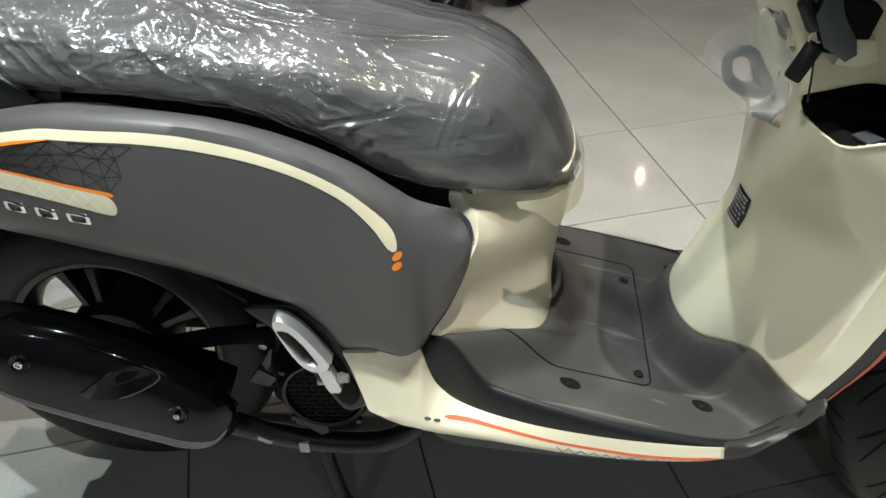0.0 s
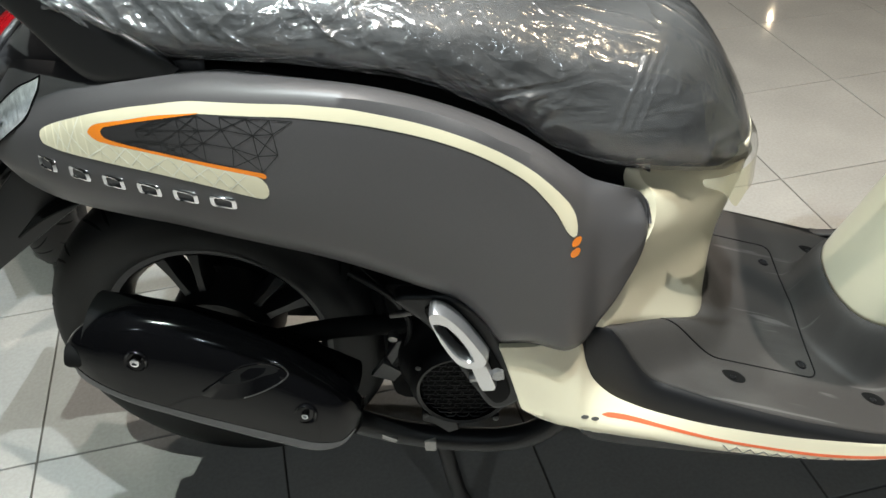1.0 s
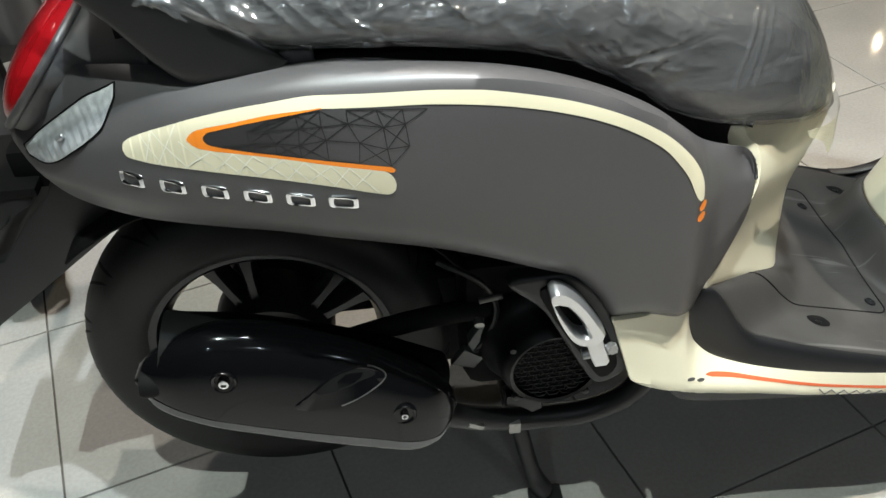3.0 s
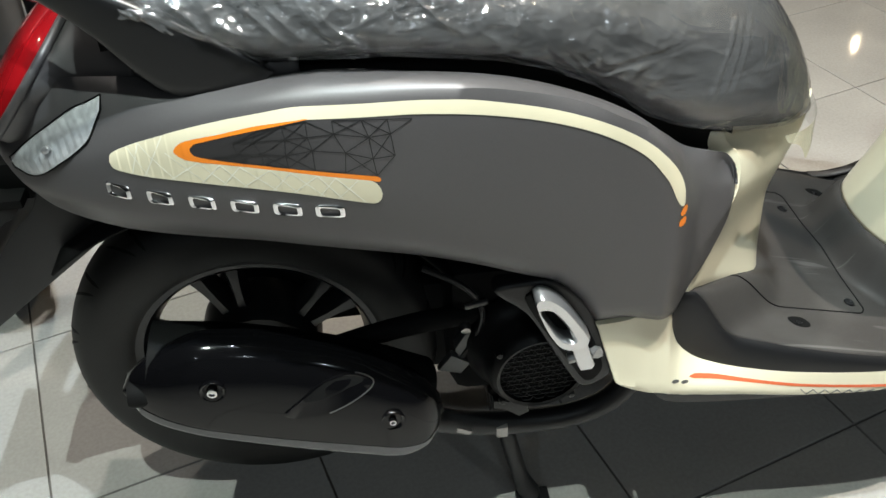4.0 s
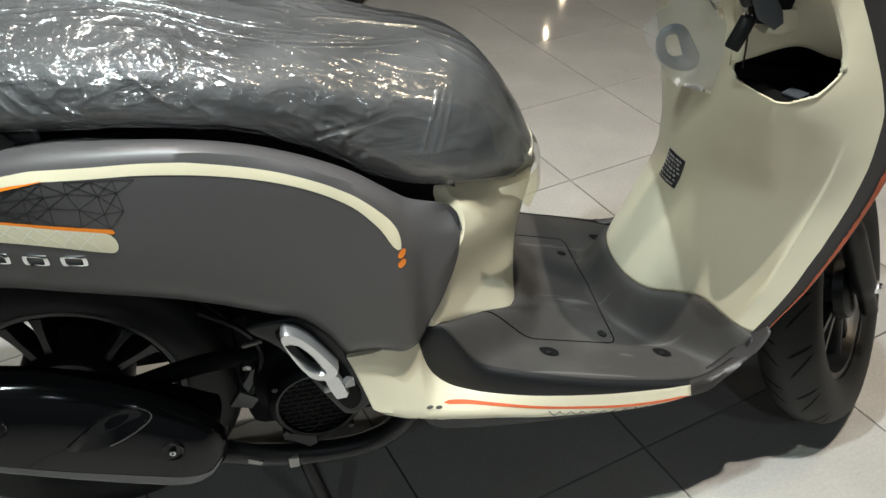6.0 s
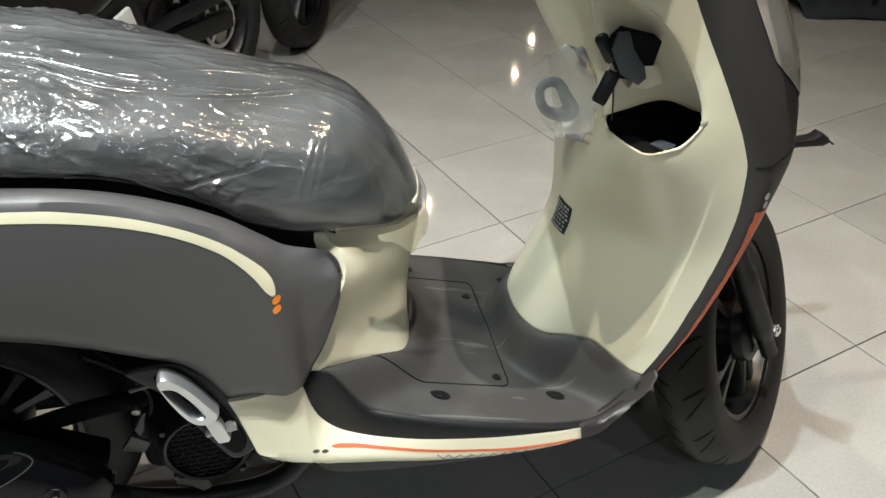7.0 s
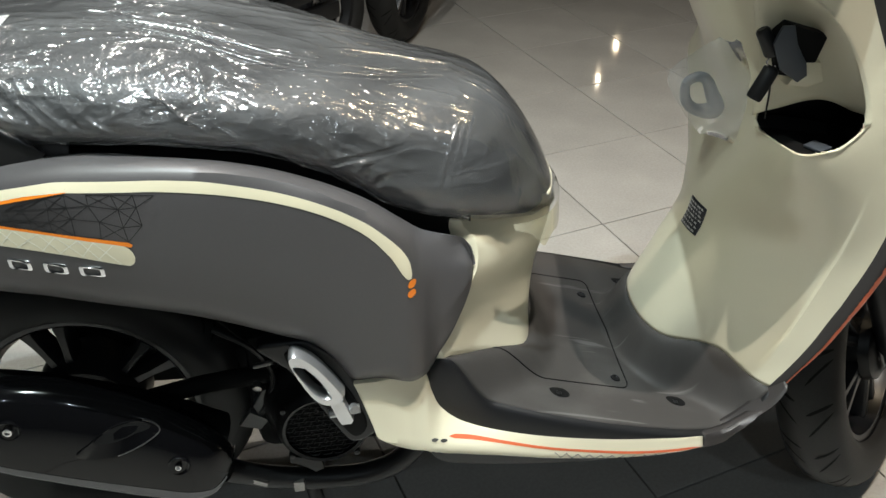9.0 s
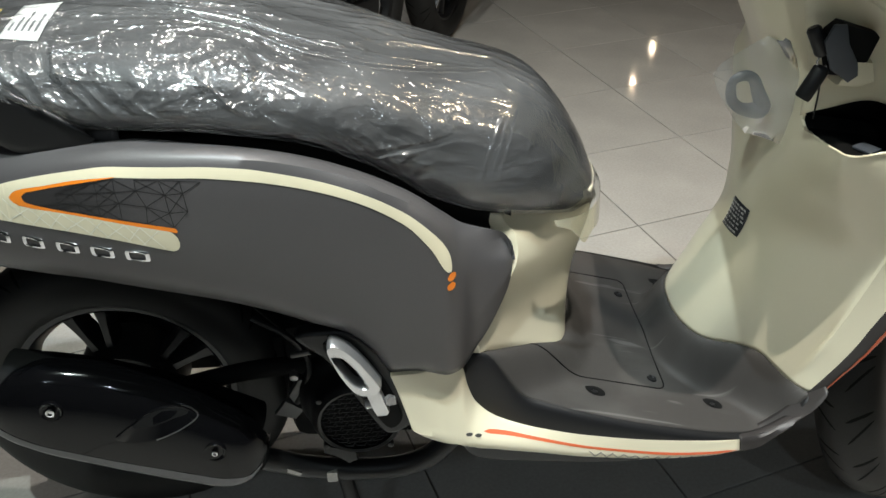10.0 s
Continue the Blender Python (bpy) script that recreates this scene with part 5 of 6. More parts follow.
# front mudguard with a beak over the wheel
rows = []
for i, a in enumerate(np.linspace(radians(-52), radians(62), 40)):
    r = 0.268 + 0.075 * smooth01((a - radians(20)) / radians(42))
    half = 0.062 * (1 - 0.75 * smooth01((a - radians(28)) / radians(34)))
    rows.append([(r * math.sin(a) - 0.02 * (s * s), s * half, r * math.cos(a) - 0.030 * abs(s)**2.5 * (1 if a < 0.5 else 0.4)) for s in np.linspace(-1, 1, 13)])
part("front_mudguard", moved(grid(rows), fm), BLACK_PLASTIC, scooter, "black front mudguard", thick=0.003)
tip = [(1.33, 0.524), (1.40, 0.522), (1.425, 0.524), (1.437, 0.532), (1.452, 0.524), (1.458, 0.514), (1.445, 0.508), (1.40, 0.510), (1.33, 0.510)]
part("mudguard_tip", merge(prism(tip, 0.155, 0.180, 0.003), tube([(1.452, 0.168, 0.518), (1.474, 0.168, 0.503)], 0.0018, 6)), BLACK_PLASTIC, scooter, "black pointed tip of the mudguard")
# handlebar cover and grips over the shield, unseen; the cover is shaped for its shadow
rows = []
for a in np.linspace(-math.pi / 2 + 0.02, math.pi / 2 - 0.02, 25):
    k = math.cos(a) ** 0.6
    rows.append([(0.925 - 0.10 * abs(math.sin(a)) ** 1.6 + 0.135 * k ** 1.5 * math.copysign(abs(math.cos(b)) ** 0.8, math.cos(b)), 0.245 * math.sin(a), 1.070 + 0.080 * k * math.copysign(abs(math.sin(b)) ** 0.8, math.sin(b))) for b in np.linspace(0, 2 * math.pi, 32, endpoint=False)])
part("handlebar_cover", grid(rows, close_v=True), CREAM, scooter, "unseen cream handlebar cover, shaped for its cast shadow")
for sgn in (-1, 1):
    c0 = Vector((0.90, 0, 1.03)) + Vector((math.sin(STEER), -math.cos(STEER), 0)) * 0.13 * -sgn
    c1 = Vector((0.90, 0, 1.03)) + Vector((math.sin(STEER), -math.cos(STEER), 0)) * 0.33 * -sgn + Vector((-0.04, 0, 0.02))
    part("grip", tube([tuple(c0.lerp(c1, t)) for t in np.linspace(0, 1, 8)], 0.017, 12), RUBBER, scooter, "black rubber handlebar grip")
part("steering_column", tube([(1.16, 0, 0.52), (1.06, 0, 0.80)], 0.03, 14), BLACK_PLASTIC, scooter)

# ---------- tail lights, grab rail, mudguard ----------
slope, nrm = Vector((0.66, 0, 0.75)).normalized(), Vector((-0.75, 0, 0.66)).normalized()
LC = Vector((-0.156, 0, 0.717))


def oval(a, k=1.0):
    """A point of the lamp's rim at angle a, scaled by k."""
    c, q = math.cos(a), math.sin(a)
    return slope * (0.073 * k * math.copysign(abs(q)**0.8, q)) + Vector((0, 0.105 * k * math.copysign(abs(c)**0.65, c), 0))


ring = np.linspace(0, 2 * math.pi, 56, endpoint=False)
rows = [[LC + oval(a, math.cos(t)) + nrm * (0.030 * math.sin(t)) for a in ring] for t in np.linspace(0, math.pi / 2 - 0.001, 14)]
tail = part("tail_lamp", grid(rows, close_v=True), RED_LENS, scooter, "large oval red tail lamp lens")
part("lamp_bezel", tube([LC + oval(a, 1.03) for a in np.linspace(0, 2 * math.pi, 61)], 0.005, 10, caps=False), MATTE_GREY, tail, "grey lamp surround")
rows = [[LC + oval(a, k) + nrm * d for a in ring] for k, d in ((1.0, 0.004), (1.03, 0.003), (1.045, -0.002), (1.03, -0.012), (0.9, -0.03))]
part("lamp_housing", grid(rows, close_v=True), MATTE_GREY, tail, "grey lamp housing")
rim_k = [LC + oval(math.pi - a, 1.045) - nrm * 0.003 for a in np.linspace(0, math.pi, 41)]
rows = [[tuple(p) for p in rim_k]]
for u in np.linspace(0.08, 1, 16):
    xb = -0.135 + 0.105 * u
    wb, zb = w_top(xb), z_top(xb) - 0.004
    crest = rim_k[20].lerp(Vector((-0.03, 0, z_top(-0.03) + 0.062)), u)
    k = smooth01(u * 2.2)
    row = []
    for p, a in zip(rim_k, np.linspace(0, math.pi, 41)):
        sn = math.sin(a)
        q = Vector((xb + (crest.x - xb) * sn, -wb * math.cos(a), zb + (crest.z - zb) * sn))
        row.append(tuple((p + Vector((0.10 * u, 0, 0.05 * u))).lerp(q, k)))
    rows.append(row)
part("tail_cowl", grid(rows), MATTE_GREY, scooter, "grey tail cowl round the lamp", thick=0.002, face=(0, 0, 1))
for sgn in (-1, 1):
    # skin from the lamp's rim to the flank
    rows = []
    for a in np.linspace(radians(40), radians(-80), 30):
        p = LC + oval(math.pi - a, 1.045) - nrm * 0.002
        x = min(max(p.x + 0.035 * math.cos(a), -0.204), -0.03)
        q = Vector((x, -w_top(x) - 0.001, z_top(x) - 0.001))
        mid = (p + q) / 2 - nrm * 0.010 + Vector((0.006, 0, 0))
        rows.append([tuple(v) for v in spline([p, mid, q], 7)])
    g = grid(rows)
    part("tail_skin", g if sgn < 0 else mirror(g), MATTE_GREY, scooter, "grey tail skin beside the lamp", thick=0.002, face=(0, sgn, 0))
    top = [(-0.062, 0.742), (-0.075, 0.7355), (-0.100, 0.7225), (-0.144, 0.689), (-0.185, 0.655)]
    low = [(-0.063, 0.732), (-0.070, 0.721), (-0.082, 0.704), (-0.113, 0.680), (-0.152, 0.652), (-0.181, 0.6465)]
    a_, b_ = spline(top, 30), spline(low, 30)
    rows, back = [], []
    for i, (p, q) in enumerate(zip(a_, b_)):
        end = math.sin(math.pi * (i + 0.5) / 30) ** 0.4
        r1, r2 = [], []
        for s_ in np.linspace(0, 1, 11):
            c = p + (q - p) * s_
            w = flank(c[0], c[1])
            bul = math.sin(math.pi * s_) ** 0.5 * end
            r1.append((c[0] - 0.003 * bul, -w - 0.002 - 0.007 * bul, c[1]))
            r2.append((c[0], -w - 0.0012 - 0.0018 * (i % 2) * bul, c[1]))
        rows.append(r1)
        back.append(r2)
    g1, g2 = grid(rows), grid(back)
    if sgn > 0:
        g1, g2 = mirror(g1), mirror(g2)
    lens = part("rear_indicator", g1, CLEAR_LENS, scooter, "clear rear indicator lens", face=(0, sgn, 0))
    part("reflector", g2, REFLECTOR, lens, "faceted silver reflector", smooth=0, face=(0, sgn, 0))
    rim = [rows[i][0] for i in range(30)] + [rows[i][10] for i in range(29, -1, -1)] + [rows[0][0]]
    rim = [(p[0], -sgn * p[1] if sgn > 0 else p[1], p[2]) for p in rim]
    part("lens_seal", tube(rim, 0.0008, 6, caps=False), DEEP_BLACK, lens, "dark seal round the lens")
    c = np.array(rows[16][5])
    part("bulb", lathe([(0.0001, -0.005), (0.003, -0.004), (0.004, 0.0), (0.0025, 0.004), (0.0001, 0.005)], (c[0], sgn * abs(c[1]) - sgn * 0.004, c[2]), (-0.8, 0, -0.5), 16), SILVER, lens, "bulb behind the lens")

rail_top = spline([(0.0985, -0.176, 0.7655), (0.093, -0.178, 0.771), (0.078, -0.179, 0.783), (0.053, -0.179, 0.800), (0.020, -0.178, 0.820), (-0.02, -0.175, 0.842), (-0.07, -0.168, 0.864), (-0.12, -0.150, 0.882), (-0.165, -0.115, 0.895), (-0.19, -0.06, 0.903), (-0.198, 0, 0.905)], 60)
rail_low = spline([(0.0975, -0.176, 0.7635), (0.089, -0.179, 0.7575), (0.070, -0.181, 0.7535), (0.040, -0.182, 0.7505), (0.012, -0.181, 0.7515), (-0.012, -0.177, 0.768), (-0.05, -0.169, 0.812), (-0.10, -0.150, 0.846), (-0.15, -0.113, 0.862), (-0.172, -0.06, 0.870), (-0.18, 0, 0.872)], 60)
rows = []
for i, (p, q) in enumerate(zip(rail_top, rail_low)):
    d = Vector(rail_top[min(i + 1, 59)] - rail_top[max(i - 1, 0)]).normalized()
    inward = Vector((0, 0, 1)).cross(d)
    inward = (inward if inward.y > 0 or i > 52 and inward.x > 0 else -inward).normalized()
    p, q = Vector(p), Vector(q)
    h = (p - q).length
    th = min(0.022, 0.35 * h + 0.002)
    sec = [(0.0, 0.10), (-0.02, 0.35), (0.02, 0.80), (0.10, 0.93), (0.30, 1.0), (0.80, 0.99), (1.0, 0.85), (1.0, 0.45), (0.85, 0.10), (0.45, 0.0), (0.15, 0.01)]
    rows.append([q + (p - q) * b + inward * (a * th) for a, b in spline(sec, 30, closed=True)])
rg = grid(rows, close_v=True)
rail = part("grab_rail", merge((rg[0], rg[1] + [tuple(range(29, -1, -1))]), mirror(rg)), material("satin black alloy rail", (0.0085, 0.0085, 0.009), 0.34, 0.0, stain=0.1, grain=0.1), scooter, "satin black pillion grab rail")

mud = [(-0.10, 0.56), (-0.122, 0.522), (-0.160, 0.494), (-0.220, 0.449), (-0.277, 0.406), (-0.351, 0.352), (-0.349, 0.373), (-0.335, 0.402), (-0.336, 0.431), (-0.329, 0.442), (-0.296, 0.469), (-0.28, 0.477), (-0.242, 0.526), (-0.205, 0.562), (-0.18, 0.605)]
part("rear_mudguard", prism(mud, -0.055, 0.055, 0.006), BLACK_PLASTIC, scooter, "black rear mudguard")
bracket = part("plate_bracket", box((-0.255, 0, 0.572), (0.09, 0.12, 0.012), 0.004), DEEP_BLACK, scooter, "empty black number plate bracket")
part("plate_holder", box((-0.298, 0, 0.556), (0.008, 0.15, 0.045), 0.003), DEEP_BLACK, bracket)
part("bracket_foot", box((-0.215, 0, 0.585), (0.05, 0.07, 0.05), 0.01), DEEP_BLACK, bracket)
part("mud_flap", prism([(-0.325, 0.405), (-0.338, 0.408), (-0.340, 0.430), (-0.326, 0.436)], -0.07, 0.07, 0.004), BLACK_PLASTIC, scooter)

# ---------- rear wheel and drive ----------
rw = Matrix.Translation((0.0, 0.0, 0.272))
rear = wheel(scooter, 0.248, 0.112, 0.165, rw, phase=radians(-17), hub_r=0.066)
part("wheel_arch", grid([[(0.30 * math.sin(a), y, 0.272 + 0.30 * math.cos(a)) for y in np.linspace(-0.10, 0.13, 8)] for a in np.linspace(radians(-40), radians(80), 26)]), DEEP_BLACK, scooter, "black inner mudguard", thick=0.003)
part("drive_case", merge(prism([tuple(p) for p in spline([(-0.07, 0.29), (-0.02, 0.36), (0.15, 0.38), (0.36, 0.37), (0.42, 0.30), (0.36, 0.22), (0.12, 0.21), (-0.04, 0.22)], 40, closed=True)], 0.075, 0.155, 0.015)), ENGINE, scooter, "dark cast drive case")
part("brake_drum", lathe([(0.0001, -0.056), (0.05, -0.054), (0.076, -0.048), (0.082, -0.036), (0.082, 0.03)], (0, 0, 0.272), (0, 1, 0), 40), ENGINE, scooter, "dark rear hub")
part("shock_absorber", merge(tube([(-0.02, 0.10, 0.33), (0.10, 0.12, 0.62)], 0.014, 12), tube([(0.02 + 0.028 * math.cos(t) + 0.0016 * t, 0.11 + 0.028 * math.sin(t), 0.40 + 0.0044 * t) for t in np.linspace(0, 40, 160)], 0.005, 6)), BLACK_PLASTIC, scooter, "black coil shock absorber")
part("swing_arm", tube(spline([(0.01, -0.085, 0.285), (0.10, -0.095, 0.33), (0.20, -0.10, 0.36), (0.30, -0.10, 0.37)], 16), 0.014, 10), DEEP_BLACK, scooter, "dark swing arm")
block = part("engine_block", box((0.37, -0.01, 0.33), (0.24, 0.19, 0.22), 0.04, None, 4), DEEP_BLACK, scooter, "dark cast engine block")
# dark block added to close off light patches in the gap behind the wheel
part("crankcase", box((0.285, 0.02, 0.285), (0.15, 0.12, 0.17), 0.04, None, 4), DEEP_BLACK, block)
part("cylinder", box((0.50, 0.0, 0.36), (0.16, 0.14, 0.11), 0.015), ENGINE, block)
part("starter_cover", box((0.31, -0.03, 0.455), (0.12, 0.10, 0.05), 0.02, None, 3), DEEP_BLACK, block)
for i in range(8):
    part("cooling_fin", box((0.46 + 0.014 * i, 0.0, 0.36), (0.005, 0.18, 0.14), 0.001), ENGINE, block)
part("inner_frame", merge(tube(spline([(0.16, -0.13, 0.60), (0.30, -0.14, 0.53), (0.42, -0.14, 0.46), (0.52, -0.14, 0.38), (0.60, -0.12, 0.30)], 20), 0.018, 10), tube(spline([(0.16, 0.13, 0.60), (0.30, 0.14, 0.53), (0.42, 0.14, 0.46), (0.52, 0.14, 0.38), (0.60, 0.12, 0.30)], 20), 0.018, 10)), ENGINE, scooter, "black frame tubes")
part("air_box", merge(box((0.22, 0.06, 0.50), (0.24, 0.16, 0.12), 0.03), box((0.13, -0.03, 0.545), (0.16, 0.12, 0.06), 0.02)), DEEP_BLACK, scooter, "black air box")
part("inner_guard", prism([tuple(p) for p in spline([(0.10, 0.58), (0.20, 0.56), (0.30, 0.525), (0.40, 0.44), (0.40, 0.34), (0.32, 0.40), (0.26, 0.40), (0.24, 0.46), (0.16, 0.50)], 40, closed=True)], -0.07, -0.05, 0.004), DEEP_BLACK, scooter, "black inner splash guard")
# loose bright cast pieces between wheel and fan
part("bracket_plate", merge(prism([(0.262, 0.300), (0.292, 0.330), (0.296, 0.365), (0.270, 0.352), (0.255, 0.325)], -0.118, -0.10, 0.003), prism([(0.232, 0.292), (0.262, 0.282), (0.275, 0.30), (0.25, 0.318)], -0.122, -0.11, 0.003)), material("grey cast plate", (0.12, 0.12, 0.12), 0.5, 0.6, stain=0.2), scooter, "grey cast bracket")
part("cable", tube(spline([(0.22, -0.12, 0.47), (0.27, -0.13, 0.44), (0.29, -0.125, 0.39), (0.275, -0.12, 0.33), (0.25, -0.11, 0.29)], 26), 0.004, 8), BLACK_PLASTIC, scooter, "black control cable")
part("cable_end", tube([(0.268, -0.132, 0.412), (0.295, -0.135, 0.420)], 0.0038, 8), STEEL_EDGE, scooter, "small steel cable end")
part("cable_nut", lathe([(0.0001, -0.006), (0.006, -0.005), (0.007, 0.004), (0.0001, 0.006)], (0.268, -0.128, 0.372), (0, 1, 0.2), 14), STEEL_EDGE, scooter, "small steel nut")
part("hose_stub", tube([(0.25, -0.125, 0.505), (0.285, -0.15, 0.512)], 0.005, 8), STEEL_EDGE, scooter)
part("lower_bracket", prism([(0.30, 0.252), (0.345, 0.243), (0.348, 0.222), (0.335, 0.215), (0.315, 0.232), (0.30, 0.238)], -0.150, -0.135, 0.003), ENGINE, scooter, "dark cast lower bracket")

# cooling fan cover with a honeycomb grille
FANC = Vector((0.356, -0.168, 0.322))
fax = Vector((0.04, -1, 0.02)).normalized()
cover = part("fan_cover", lathe([(0.053, 0.004), (0.057, 0.006), (0.062, 0.0), (0.066, -0.008), (0.068, -0.030), (0.076, -0.040), (0.084, -0.050), (0.088, -0.075), (0.088, -0.13)], FANC, fax, 56), ENGINE, scooter, "black round cooling fan cover")
part("fan_backing", lathe([(0.0001, -0.012), (0.056, -0.012)], FANC, fax, 40), DEEP_BLACK, cover)
fu = Vector((1, 0, 0)) - fax * fax.x
fu.normalize()
fv = fax.cross(fu)
fv = fv if fv.z > 0 else -fv
# rows of flat hexagons: dashes staggered from row to row, joined by short slanting bars
for i in range(-6, 7):
    c = 0.0082 * i
    hw = math.sqrt(max(0.0535**2 - c * c, 0))
    dash = []
    for k in range(-4, 5):
        u0 = 0.0165 * (k + 0.5 * (i % 2))
        a0, a1 = max(u0 - 0.0052, -hw), min(u0 + 0.0052, hw)
        if a1 - a0 < 0.002:
            continue
        dash.append(tube([FANC + fu * u + fv * c for u in (a0, a1)], 0.0013, 6))
        for e, q in ((a0, -1), (a1, 1)):
            for up in (-1, 1):
                u1, c1 = e + q * 0.0030, c + up * 0.0041
                if u1 * u1 + c1 * c1 < 0.0535**2:
                    dash.append(tube([FANC + fu * e + fv * c, FANC + fu * u1 + fv * c1 - fax * 0.001], 0.0006, 5))
    if dash:
        part("grille_bar", merge(*dash), BLACK_PLASTIC, cover, weld=False)
for a in (0.4, 2.5, 3.9, 5.4):
    p = FANC + fu * (0.066 * math.cos(a)) + fv * (0.066 * math.sin(a))
    part("cover_screw", lathe([(0.0001, 0.004), (0.004, 0.003), (0.005, -0.004)], p, fax, 12), ENGINE, cover)

# pillion foot peg, folded, on its black bracket
br = spline([(0.288, 0.508), (0.323, 0.516), (0.356, 0.512), (0.388, 0.480), (0.414, 0.425), (0.430, 0.372), (0.424, 0.350), (0.396, 0.338), (0.374, 0.372), (0.350, 0.420), (0.325, 0.468)], 60, closed=True)
peg_b = part("peg_bracket", prism([tuple(p) for p in br], -0.2135, -0.190, 0.006, 3), BLACK_PLASTIC, scooter, "black plastic foot peg bracket")
inner_b = spline([(0.322, 0.500), (0.350, 0.500), (0.378, 0.470), (0.404, 0.415), (0.416, 0.370), (0.398, 0.352), (0.372, 0.395), (0.335, 0.462)], 50, closed=True)
# deep black plate paints the shade of a hollow in the bracket
part("bracket_shade", prism([tuple(p) for p in inner_b], -0.2165, -0.2125, 0.002), DEEP_BLACK, peg_b)
out_p = spline([(0.3285, 0.505), (0.331, 0.515), (0.338, 0.5155), (0.350, 0.508), (0.366, 0.489), (0.389, 0.450), (0.391, 0.442), (0.387, 0.4335), (0.373, 0.430), (0.362, 0.434), (0.353, 0.444), (0.340, 0.470)], 96, closed=True)
hole = spline([(0.3345, 0.4915), (0.337, 0.4945), (0.345, 0.492), (0.349, 0.489), (0.361, 0.4715), (0.3715, 0.449), (0.371, 0.4445), (0.364, 0.4455), (0.354, 0.4555)], 96, closed=True)
k = int(np.argmin(np.linalg.norm(hole - (out_p[0] * 0.8 + hole.mean(0) * 0.2), axis=1)))
hole = np.roll(hole, -k, axis=0)
if np.cross(np.r_[out_p[10] - out_p.mean(0), 0], np.r_[hole[10] - hole.mean(0), 0])[2] < -1:
    hole = hole[::-1]
rows = []
for p, q in zip(out_p, hole):
    d = (q - p)
    rows.append([(p[0], -0.218, p[1]), (p[0], -0.233, p[1]), (p[0] + 0.12 * d[0], -0.2385, p[1] + 0.12 * d[1]), (p[0] + 0.8 * d[0], -0.2385, p[1] + 0.8 * d[1]), (q[0], -0.235, q[1]), (q[0], -0.218, q[1])])
peg = part("foot_peg", grid(rows, close_u=True, close_v=True), SILVER, scooter, "folded silver alloy pillion foot peg")
part("peg_arm", prism([(0.371, 0.432), (0.389, 0.434), (0.400, 0.400), (0.397, 0.394), (0.384, 0.393), (0.380, 0.402)], -0.236, -0.222, 0.003), SILVER, peg)
part("peg_pivot", merge(tube([(0.370, -0.228, 0.408), (0.408, -0.228, 0.414)], 0.006, 10), lathe([(0.0001, -0.004), (0.006, -0.004), (0.006, 0.004), (0.0001, 0.004)], (0.401, -0.232, 0.418), (0.3, -1, 0.2), 12)), ALLOY, peg, "steel pivot pin and clip")

# ---------- exhaust ----------
ex_u = curve((-0.128, 0.400), (-0.120, 0.413), (-0.099, 0.431), (-0.072, 0.446), (-0.033, 0.458), (0.016, 0.452), (0.077, 0.433), (0.138, 0.405), (0.187, 0.367), (0.212, 0.341), (0.226, 0.318), (0.231, 0.302))
ex_l = curve((-0.128, 0.396), (-0.123, 0.381), (-0.107, 0.362), (-0.067, 0.343), (-0.006, 0.318), (0.058, 0.293), (0.125, 0.269), (0.18, 0.254), (0.205, 0.259), (0.222, 0.276), (0.231, 0.298))


def ex_section(x, n=30):
    a, b = ex_l(x), ex_u(x)
    h = b - a
    k = smooth01(h / 0.06)
    pts = [(-0.120, a + 0.15 * h), (-0.172 - 0.01 * k, a - 0.004 * k), (-0.212, a + 0.01 * h), (-0.2265, a + 0.08 * h), (-0.2275, a + 0.22 * h), (-0.2235, a + 0.52 * h), (-0.213, a + 0.77 * h), (-0.198, a + 0.94 * h), (-0.178, b - 0.001), (-0.160, b - 0.05 * h), (-0.145, b - 0.30 * h)]
    s = spline(pts, n)
    c = s.mean(0)
    e = max(smooth01(h / 0.15), 0.05)
    return [(x, c[0] + (p[0] - c[0]) * (0.25 + 0.75 * e), p[1]) for p in s]


EXX = np.r_[np.linspace(-0.128, -0.09, 14), np.linspace(-0.085, 0.19, 60), np.linspace(0.194, 0.231, 14)]
rows = [ex_section(x) for x in EXX]
body_rows = [r[8:] for r in rows]
lip_rows = [r[:9] for r in rows]
muffler = part("exhaust_cover", grid(body_rows), GLOSS_BLACK, scooter, "glossy black exhaust heat shield", thick=0.002)
part("muffler_underside", grid(lip_rows), STEEL_EDGE, muffler, "greyer satin metal underside of the muffler")
part("muffler_core", tube(spline([(-0.10, -0.155, 0.40), (0.0, -0.155, 0.38), (0.12, -0.155, 0.335), (0.20, -0.15, 0.285)], 20), 0.05, 20), DEEP_BLACK, muffler)
part("tail_pipe", lathe([(0.010, 0.0), (0.014, 0.0), (0.016, -0.004), (0.016, -0.04)], (-0.122, -0.196, 0.397), (-1, -0.15, 0.15), 24), DEEP_BLACK, muffler)


def ex_y(x, z):
    s = np.array(ex_section(x, 60))[18:50]
    return float(np.interp(z, s[:, 2], s[:, 1]))


